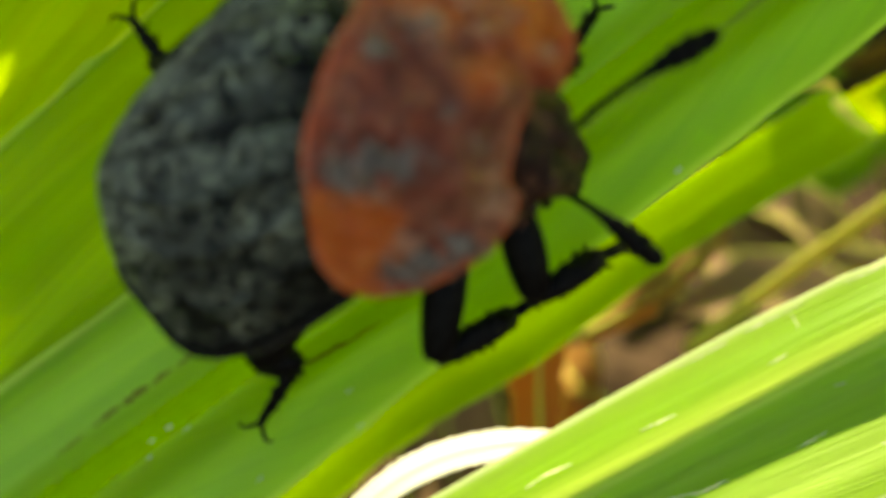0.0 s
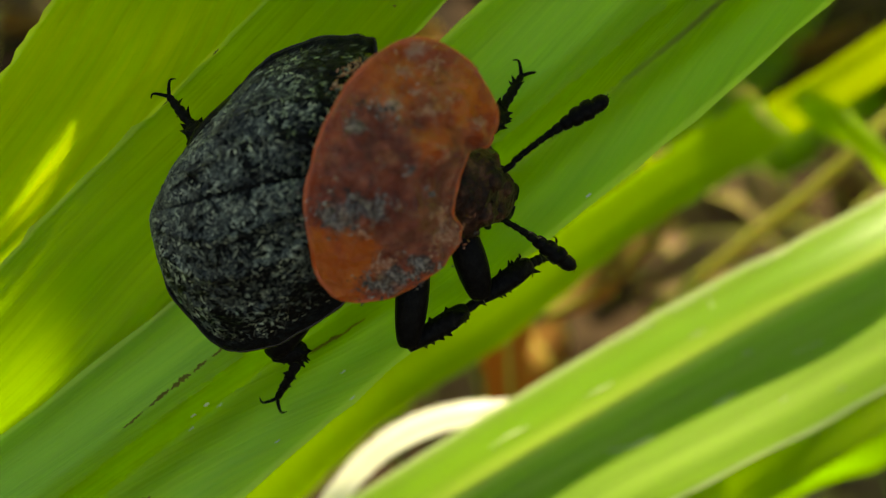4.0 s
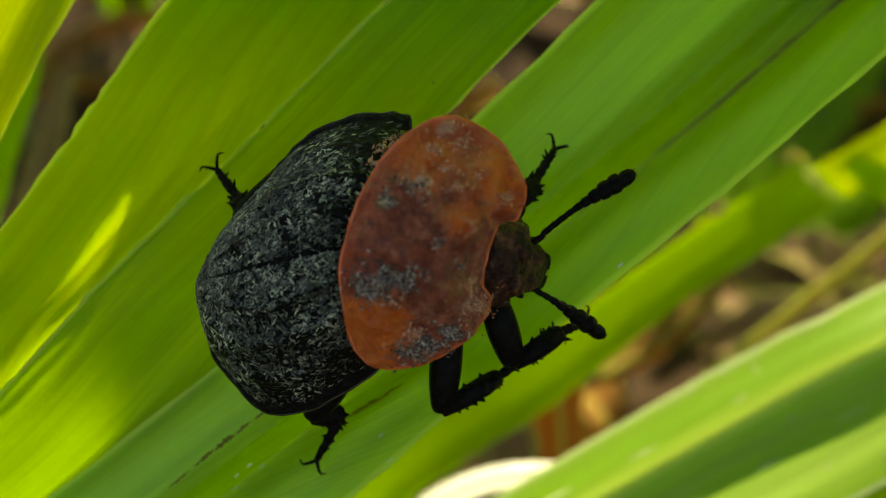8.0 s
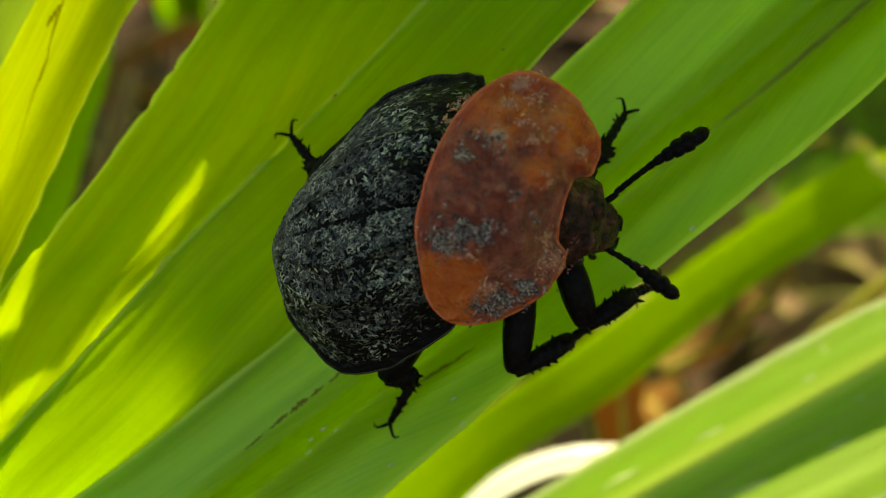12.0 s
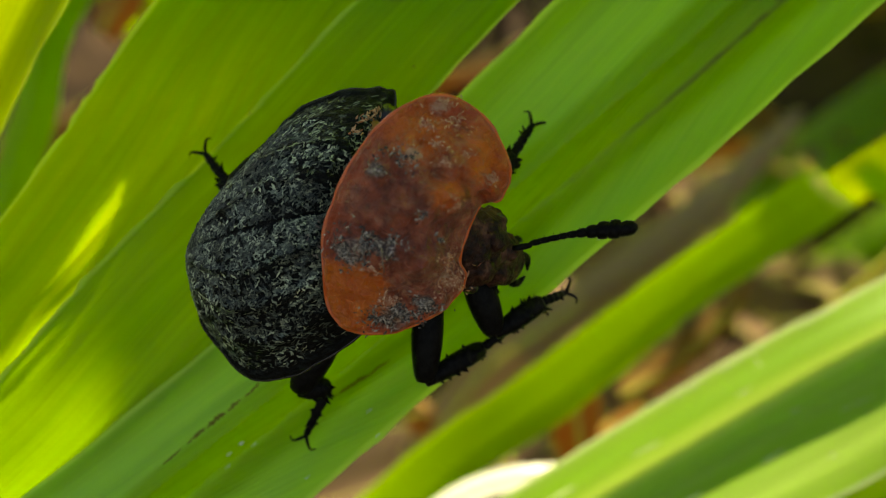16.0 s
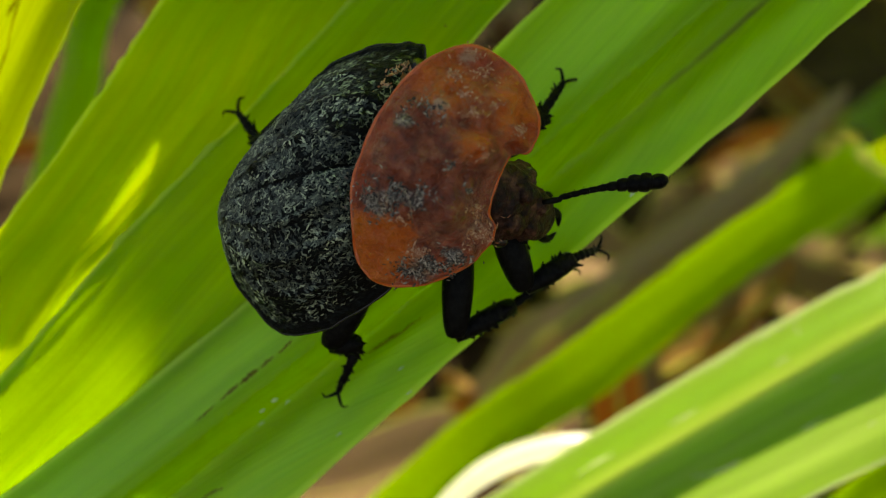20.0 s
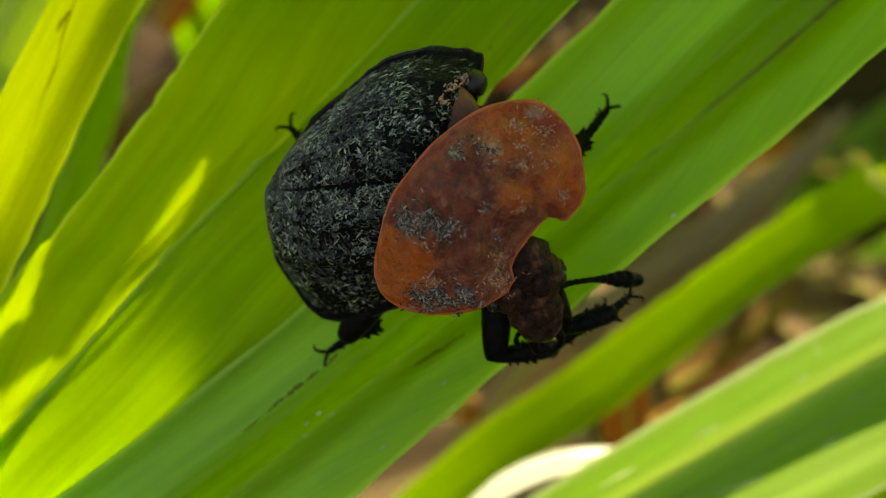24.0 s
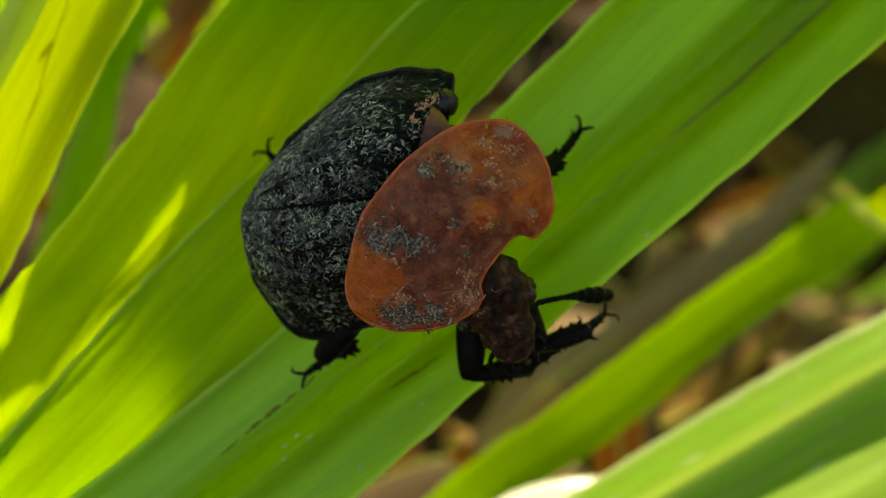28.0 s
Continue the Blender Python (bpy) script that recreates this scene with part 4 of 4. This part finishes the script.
def scatter(grid, parent, name, mat, spots, count, wide, long, seed):
    """Ragged flakes lying in patches on a ringed surface; spots: (x, y, radius), count per unit of area."""
    rnd = random.Random(seed)
    flat = [v for ring in grid for v in ring]
    bm = bmesh.new()
    for x, y, r in spots:
        for k in range(int(count * math.pi * r * r)):
            d, ang = r * abs(rnd.gauss(0, 0.62)), rnd.uniform(0, 6.28)
            u, v = x + d * math.cos(ang) * 1.15, y + d * math.sin(ang) * 0.85
            if noise.noise((u * 3.1, v * 3.1, seed)) < -0.08:
                continue
            z = min(flat, key=lambda c: (c.x - u) ** 2 + (c.y - v) ** 2).z + 0.012
            turn, lo, wi = rnd.uniform(0, 3.14), long * rnd.uniform(0.35, 1.1) / 2, wide * rnd.uniform(0.4, 1.1) / 2
            way, side = Vector((math.cos(turn), math.sin(turn), rnd.uniform(-0.25, 0.35))), Vector((-math.sin(turn), math.cos(turn), rnd.uniform(-0.3, 0.3)))
            o = Vector((u, v, z))
            ring = [bm.verts.new(o + way * lo * a + side * wi * b) for a, b in ((-1, -0.2), (-0.3, -1), (0.6, -0.7), (1, 0.3), (0.2, 1), (-0.6, 0.8))]
            tip = bm.verts.new(o + Vector((0, 0, 0.03)))
            for a, b in zip(ring, [*ring[1:], ring[0]]):
                bm.faces.new((a, b, tip))
    tagged(part(name, bm, mat, parent, "", False), kind="stuff")


def shield():
    left = [(-1.79, 0.0), (-1.68, 1.03), (-1.3, 2.1), (-0.75, 2.8), (0.0, 3.15), (0.95, 2.93), (1.72, 2.35), (2.14, 1.75), (2.24, 1.3), (2.14, 0.96), (1.84, 0.9), (1.7, 0.6), (1.68, 0.0)]
    right = [(-1.74, -1.03), (-1.3, -2.2), (-0.8, -3.0), (0.0, -3.28), (0.85, -3.0), (1.6, -2.4), (2.04, -1.65), (2.04, -1.12), (1.78, -0.85), (1.69, -0.45)]
    loop = spline([*left, *reversed(right), left[0]], 97)[:-1]
    bm = bmesh.new()
    mid = Vector((0.0, 0.0))
    rings = []
    n_r = 26
    for k in range(1, n_r + 1):
        r = k / n_r
        ring = []
        for p in loop:
            q = mid.lerp(p.xy if hasattr(p, "xy") else p, r)
            z = 1.15 * (1 - r**2.3)
            if r > 0.9:
                z += 0.5 * (r - 0.9)
            z += 0.40 * math.exp(-((q.x - 0.75) ** 2 + (abs(q.y) - 0.85) ** 2) / 0.16) - 0.38 * math.exp(-((q.x - 0.2) ** 2 + (abs(q.y) - 1.35) ** 2) / 0.14) - 0.25 * math.exp(-((q.x + 0.7) ** 2 + (abs(q.y) - 0.7) ** 2) / 0.10)
            z -= 0.14 * math.exp(-(q.y**2) / 0.05) * (1 - r) + 0.2 * math.exp(-(((abs(q.y) - 1.9) / 0.2) ** 2)) * math.exp(-(((q.x + 0.2) / 0.9) ** 2))
            z -= 0.3 * math.exp(-((q.x - 1.7) ** 2) / 0.16 - ((q.y - 1.0 - 0.25 * (1.7 - q.x)) / 0.14) ** 2)
            if r > 0.93:
                z += 0.07
            z += 0.30 * noise.noise((q.x * 1.3, q.y * 1.3, 3)) + 0.2 * noise.noise((q.x * 2.8, q.y * 2.8, 7)) + 0.05 * noise.noise((q.x * 6, q.y * 6, 9))
            ring.append(bm.verts.new((q.x + 0.08 * q.y, q.y, z)))
        rings.append(ring)
    grid = [[v.co.copy() for v in ring] for ring in rings]
    c = bm.verts.new((0, 0, 1.1))
    n = len(loop)
    for j in range(n):
        bm.faces.new((c, rings[0][j], rings[0][(j + 1) % n]))
    for a, b in zip(rings, rings[1:]):
        for j in range(n):
            bm.faces.new((a[j], b[j], b[(j + 1) % n], a[(j + 1) % n]))
    skin = bm.faces[:]
    geo = bmesh.ops.extrude_face_region(bm, geom=skin)
    bmesh.ops.translate(bm, vec=(0, 0, -0.25), verts=[g for g in geo["geom"] if isinstance(g, bmesh.types.BMVert)])
    ob = part("pronotum", bm, PRONOTUM, beetle, "orange-red collar shield with brown middle and dusty hairs")
    crust = [(-1.25, -1.25, 0.5), (-0.85, -0.95, 0.5), (-0.35, -0.75, 0.4), (-0.75, 1.2, 0.34), (-0.45, 1.5, 0.22), (0.1, -2.75, 0.4), (0.65, -2.45, 0.45), (1.15, -2.1, 0.4), (0.3, 0.2, 0.16), (0.9, -0.3, 0.18)]
    cream = [(0.3, 2.75, 0.4), (0.75, 2.6, 0.3), (-0.2, 2.35, 0.25), (0.15, 1.85, 0.3), (0.5, 1.6, 0.25), (1.85, 1.5, 0.25), (1.6, -1.3, 0.45), (0.2, -2.2, 0.35), (1.3, -0.7, 0.3), (0.9, 0.7, 0.25), (-0.4, -1.4, 0.25), (1.0, 1.9, 0.2)]
    scatter(grid, ob, "dust", CRUST, crust, 520, 0.055, 0.15, 77)
    scatter(grid, ob, "crust", CREAM, cream, 520, 0.045, 0.15, 78)
    bm = bmesh.new()
    edge = [v - Vector((0, 0, 0.06)) for v in grid[-1]]
    tube(bm, [*edge, edge[0], edge[1]], [0.06 + 0.012 * math.sin(k * 0.9) for k in range(len(edge) + 2)], 8)
    part("margin", bm, RIM, ob, "rolled orange rim")
    bm = bmesh.new()
    tube(bm, spline([(-0.9, -0.6, 1.05), (-0.55, -0.75, 1.22), (-0.35, -1.1, 1.1), (-0.2, -1.45, 0.95)], 14), [0.014] * 14, 5)
    part("stray_hair", bm, HAIR, ob, "long pale stray hair")
    return ob


def ellipsoid(bm, c, r, seg=24, bumps=0.0, f=2.0):
    geo = bmesh.ops.create_uvsphere(bm, u_segments=seg, v_segments=seg * 2 // 3, radius=1.0)["verts"]
    for v in geo:
        d = 1 + bumps * noise.noise(v.co * f)
        v.co = Vector((c[0] + v.co.x * r[0] * d, c[1] + v.co.y * r[1] * d, c[2] + v.co.z * r[2] * d))


def skull():
    bm = bmesh.new()
    stations = [(-0.35, 0.6, 0.42), (0.0, 0.82, 0.56), (0.35, 0.93, 0.64), (0.7, 1.0, 0.68), (1.0, 0.98, 0.66), (1.25, 0.82, 0.58), (1.5, 0.7, 0.5), (1.8, 0.68, 0.45), (2.1, 0.63, 0.39), (2.4, 0.5, 0.31), (2.62, 0.34, 0.22), (2.75, 0.14, 0.1)]
    line = spline(stations, 34)
    rings = []
    for c in line:
        ring = []
        for j in range(30):
            ang = 2 * math.pi * j / 30
            d = Vector((c.x, math.cos(ang) * c.y, math.sin(ang) * c.z))
            g = 1 + 0.2 * noise.noise(d * 2.1) + 0.1 * noise.noise(d * 5.0) + 0.05 * noise.noise(d * 11.0)
            ring.append(bm.verts.new((d.x, d.y * g * 1.13, d.z * g - 0.05 - 0.05 * d.x)))
        rings.append(ring)
    for a, b in zip(rings, rings[1:]):
        for j in range(30):
            bm.faces.new((a[j], a[(j + 1) % 30], b[(j + 1) % 30], b[j]))
    bm.faces.new(rings[0]), bm.faces.new(rings[-1])
    for side in (1, -1):
        ellipsoid(bm, (0.8, side * 0.42, 0.42), (0.42, 0.34, 0.26), 14, 0.3, 3.0)
        ellipsoid(bm, (1.7, side * 0.3, 0.25), (0.3, 0.26, 0.18), 12, 0.3, 3.0)
    head = part("head", bm, HEAD, beetle, "dark brown head with blunt bumps")
    for side in (1, -1):
        bm = bmesh.new()
        ellipsoid(bm, (0.95, side * 0.98, 0.02), (0.3, 0.2, 0.28), 16)
        part("eye", bm, EYE, head)
        bm = bmesh.new()
        tube(bm, spline([(2.5, side * 0.32, -0.25), (2.95, side * 0.38, -0.28), (3.2, side * 0.1, -0.3)], 8), [0.16, 0.16, 0.15, 0.13, 0.11, 0.09, 0.06, 0.03], 8)
        part("mandible", bm, LEG, head)
        bm = bmesh.new()
        tube(bm, spline([(2.2, side * 0.35, -0.45), (2.5, side * 0.75, -0.6), (2.9, side * 0.8, -0.7)], 9), [0.07, 0.06, 0.08, 0.08, 0.06, 0.08, 0.09, 0.08, 0.04], 8)
        part("palp", bm, LEG, head)
    return head


def feeler(head):
    """An antenna along +x: a beaded stalk with a club."""
    bm = bmesh.new()
    x = 0.0
    pts, rad = [], []
    for k, (size, r) in enumerate([(0.42, 0.085)] + [(0.20, 0.082)] * 4 + [(0.20, 0.095), (0.20, 0.125), (0.22, 0.175), (0.24, 0.235), (0.24, 0.255), (0.36, 0.215)]):
        for f, w in ((0.05, 0.88), (0.3, 1.0), (0.7, 1.04), (0.95, 0.9)) if k < 10 else ((0.05, 0.9), (0.4, 1.0), (0.75, 0.84), (1.0, 0.35)):
            pts.append(Vector((x + f * size, 0.10 * math.sin(x * 1.3), 0)))
            rad.append(r * w)
        x += size
    for p in pts:
        p.x *= 1.27
    tube(bm, pts, rad, 10)
    rnd = random.Random(4)
    for k in range(70):
        i = rnd.randrange(4, len(pts))
        ang = rnd.random() * 6.28
        d = Vector((0.5, math.cos(ang), math.sin(ang))).normalized()
        a = pts[i] + d * rad[i] * 0.8
        tube(bm, [a, a + d * 0.09], [0.010, 0.003], 4)
    return part("antenna", bm, LEG, head, "black clubbed antenna")


def seg_pose(a, b):
    """A pose in mm at a, with x towards b and z upwards."""
    a, b = Vector(a), Vector(b)
    x = (b - a).normalized()
    y = Vector((0, 0, 1)).cross(x).normalized()
    z = x.cross(y)
    m = Matrix((x, y, z)).transposed().to_4x4()
    return at(0, 0, 0) @ Matrix.Translation(a * MM) @ m


def limb(name, length, r0, r1, parent, spines=0, sides=10, claws=False, joints=0):
    bm = bmesh.new()
    n = 18
    pts = [Vector((length * k / (n - 1), 0, 0.05 * length * math.sin(math.pi * k / (n - 1)))) for k in range(n)]
    rad = []
    for k in range(n):
        f = k / (n - 1)
        r = r0 + (r1 - r0) * f
        r *= 0.65 + 0.45 * math.sin(math.pi * min(1, f * 0.9 + 0.1)) ** 0.6
        if joints:
            r *= 0.8 + 0.35 * abs(math.sin(math.pi * joints * f))
        rad.append(r)
    tube(bm, pts, rad, sides, 0.8)
    bmesh.ops.recalc_face_normals(bm, faces=bm.faces)
    rnd = random.Random(len(name) + int(length * 100))
    bm.faces.ensure_lookup_table()
    sheath = [f for f in bm.faces if len(f.verts) == 4 and f.calc_center_median().x > 0.15 * length]
    picked = rnd.sample(sheath, min(spines, len(sheath)))
    for f in bmesh.ops.extrude_discrete_faces(bm, faces=picked)["faces"]:
        c, out = f.calc_center_median(), f.normal.copy()
        size = rnd.uniform(0.09, 0.17)
        for v in f.verts:
            v.co = c + (v.co - c) * 0.08 + (out + Vector((0.6, 0, 0))) * size
    if claws:
        for s in (1, -1):
            tube(bm, spline([(length - 0.05, 0, 0), (length + 0.14, s * 0.15, 0.05), (length + 0.30, s * 0.30, 0.02), (length + 0.27, s * 0.43, -0.08)], 9), [0.055, 0.055, 0.05, 0.045, 0.04, 0.034, 0.028, 0.02, 0.01], 7)
    return part(name, bm, LEG, parent)


# joints of each leg in mm: hip, knee, ankle, foot; before and after the beetle turns
LEGS = [
    [((-4.0, 1.9, 1.7), (-4.9, 2.3, 1.4), (-5.3, 2.85, 0.6), (-6.0, 3.7, 0.25)), ((-4.1, 2.2, 1.7), (-4.9, 2.6, 1.4), (-5.2, 3.0, 0.6), (-5.75, 3.6, 0.25))],
    [((-2.2, -1.7, 1.9), (-3.15, -3.15, 1.5), (-2.3, -3.1, 1.1), (-3.1, -4.6, 0.25)), ((-3.0, -1.2, 1.9), (-3.95, -2.35, 1.5), (-3.3, -2.1, 1.1), (-4.75, -3.0, 0.25))],
    [((0.6, -0.5, 2.0), (0.44, -2.9, 1.7), (2.06, -2.05, 0.8), (3.55, -1.0, 0.3)), ((0.35, -0.7, 2.0), (0.25, -3.0, 1.7), (1.95, -2.8, 0.8), (3.3, -1.9, 0.3))],
    [((1.8, 0.15, 2.1), (2.4, -1.6, 1.7), (3.75, -0.75, 1.2), (4.5, -0.48, 0.5)), ((1.5, -0.6, 2.1), (2.2, -2.2, 1.7), (3.5, -1.8, 1.2), (4.35, -1.15, 0.5))],
    [((1.7, 2.3, 2.1), (2.5, 2.8, 1.7), (2.95, 3.4, 0.9), (3.6, 4.4, 0.3)), ((1.4, 2.0, 2.1), (2.3, 2.7, 1.7), (2.9, 3.35, 0.9), (3.65, 4.35, 0.3))],
    [((-0.6, 2.8, 1.9), (-1.3, 3.5, 1.6), (-1.7, 3.7, 0.9), (-2.1, 3.9, 0.3)), ((-0.6, 2.8, 1.9), (-1.3, 3.5, 1.6), (-1.7, 3.7, 0.9), (-2.1, 3.9, 0.3))],
]
elytron(1), elytron(-1)
bm = bmesh.new()
ellipsoid(bm, (-2.0, 0, -0.75), (2.6, 2.7, 0.7), 26, 0.08)
ellipsoid(bm, (0.9, 0, -0.5), (1.5, 1.9, 0.7), 22, 0.08)
part("abdomen", bm, LEG, beetle, "black underside")
bm = bmesh.new()
ellipsoid(bm, (0.6, 0, 0.1), (1.1, 2.5, 0.55), 22, 0.06)
part("thorax", bm, RUST, beetle, "rust-brown back between collar and wing cases")
for side in (1, -1):
    bm = bmesh.new()
    ellipsoid(bm, (1.0, side * 2.45, -0.45), (0.5, 0.45, 0.4), 18, 0.1)
    part("shoulder", bm, EYE, beetle, "glossy black lobe beside the wing cases")
pronotum = shield()
head = skull()
antennae = [feeler(head), feeler(head)]
legs = []
for before, after in LEGS:
    sizes = [(Vector(b) - Vector(a)).length for a, b in zip(before, before[1:])]
    leg = limb("leg", sizes[0], 0.42, 0.38, beetle)
    tibia = limb("tibia", sizes[1], 0.22, 0.32, leg, 16)
    tarsus = limb("tarsus", sizes[2], 0.14, 0.10, leg, 7, 9, True, 5)
    legs.append((leg, tibia, tarsus))


# ---- what moves ----
def motions():
    bodies = [(0.0, at(-1.35, 1.66, 3.6, -6.9, -12.5, 12.9)), (12.5, at(-1.35, 1.66, 3.6, -6.9, -12.5, 12.9)), (15.3, at(-1.26, 1.67, 3.6, -6.85, -12.4, 11.8)), (15.7, at(-1.21, 1.68, 3.6, -6.8, -12.3, 10.8)), (23.1, at(-1.21, 1.68, 3.6, -6.8, -12.3, 10.8)),
              (23.45, at(-1.24, 1.75, 3.6, -2, -12.4, 8)), (23.7, at(-1.3, 1.93, 3.6, 6.0, -12.5, 3.6)), (28.0, at(-1.3, 1.95, 3.6, 7.0, -12.5, 3.3))]
    shields = [at(-0.21, 1.78, 4.8, 7.3, 7.8, -8.6), at(-0.21, 1.78, 4.8, 7.3, 7.8, -8.6), at(-0.06, 1.68, 4.8, 8.4, 9.7, -11.5), at(0.06, 1.59, 4.8, 9.5, 11.7, -15.4), at(0.06, 1.59, 4.8, 9.5, 11.7, -15.4),
               at(-0.12, 1.4, 4.8, 8.5, 10, -23), at(-0.36, 1.12, 4.8, 7.8, 7.4, -31.5), at(-0.39, 1.08, 4.8, 7.7, 7.2, -32.6)]
    heads = [((1.5, 1.35, 3.9), (3.46, 0.87, 1.6)), ((1.5, 1.35, 3.9), (3.46, 0.87, 1.6)), ((1.52, 1.15, 3.85), (3.44, 0.5, 1.65)), ((1.45, 0.9, 3.8), (3.35, 0.05, 1.7)), ((1.45, 0.9, 3.8), (3.35, 0.05, 1.7)),
             ((1.2, 0.4, 3.8), (2.6, -1.6, 2.0)), ((0.75, -0.25, 3.8), (1.8, -2.7, 2.6)), ((0.65, -0.3, 3.8), (1.75, -2.75, 2.8))]
    feels = [[((2.6, 1.65, 3.0), (5.43, 3.69, 3.4)), ((2.6, 1.65, 3.0), (5.43, 3.69, 3.4)), ((2.85, 1.35, 2.95), (5.75, 3.35, 3.4)), ((2.85, 0.72, 2.9), (5.92, 1.2, 3.3)), ((2.85, 0.72, 2.9), (5.92, 1.2, 3.3)),
              ((2.5, 0.1, 2.9), (5.0, -0.9, 3.0)), ((1.8, -1.0, 3.2), (4.2, -0.85, 1.4)), ((1.75, -1.1, 3.2), (4.15, -0.75, 1.3))],
             [((1.95, 0.95, 2.4), (4.75, -0.74, 2.0)), ((1.95, 0.95, 2.4), (4.75, -0.74, 2.0)), ((2.5, -0.1, 2.3), (-0.2, 0.1, 1.8)), ((2.5, -0.3, 2.3), (-0.2, -0.1, 1.8)), ((2.5, -0.3, 2.3), (-0.2, -0.1, 1.8)),
              ((1.8, -0.7, 2.3), (-0.6, -0.3, 1.8)), ((0.9, -1.4, 2.4), (-0.8, -0.2, 1.8)), ((0.9, -1.4, 2.4), (-0.8, -0.2, 1.8))]]
    walk(beetle, bodies)
    walk(pronotum, [(t, b.inverted() @ m) for (t, b), m in zip(bodies, shields)])
    skulls = [seg_pose(*h) for h in heads]
    walk(head, [(t, b.inverted() @ m) for (t, b), m in zip(bodies, skulls)])
    for ob, rows in zip(antennae, feels):
        keys = [(t, s.inverted() @ seg_pose(*r)) for (t, b), s, r in zip(bodies, skulls, rows)]
        if ob is antennae[1]:  # drawn in under the head a little earlier
            keys.insert(2, (13.8, skulls[0].inverted() @ seg_pose((2.4, 0.4, 2.3), (2.9, -1.8, 1.6))))
        walk(ob, keys)
    share = [0, 0, 0, 0, 0, 0.5, 1, 1]
    for obs, (before, after) in zip(legs, LEGS):
        for k in range(3):
            rows = []
            for (t, b), f in zip(bodies, share):
                j = [Vector(p).lerp(Vector(q), f) for p, q in zip(before, after)]
                over = b if k == 0 else seg_pose(j[0], j[1])
                rows.append((t, over.inverted() @ seg_pose(j[k], j[k + 1])))
            walk(obs[k], rows)


motions()
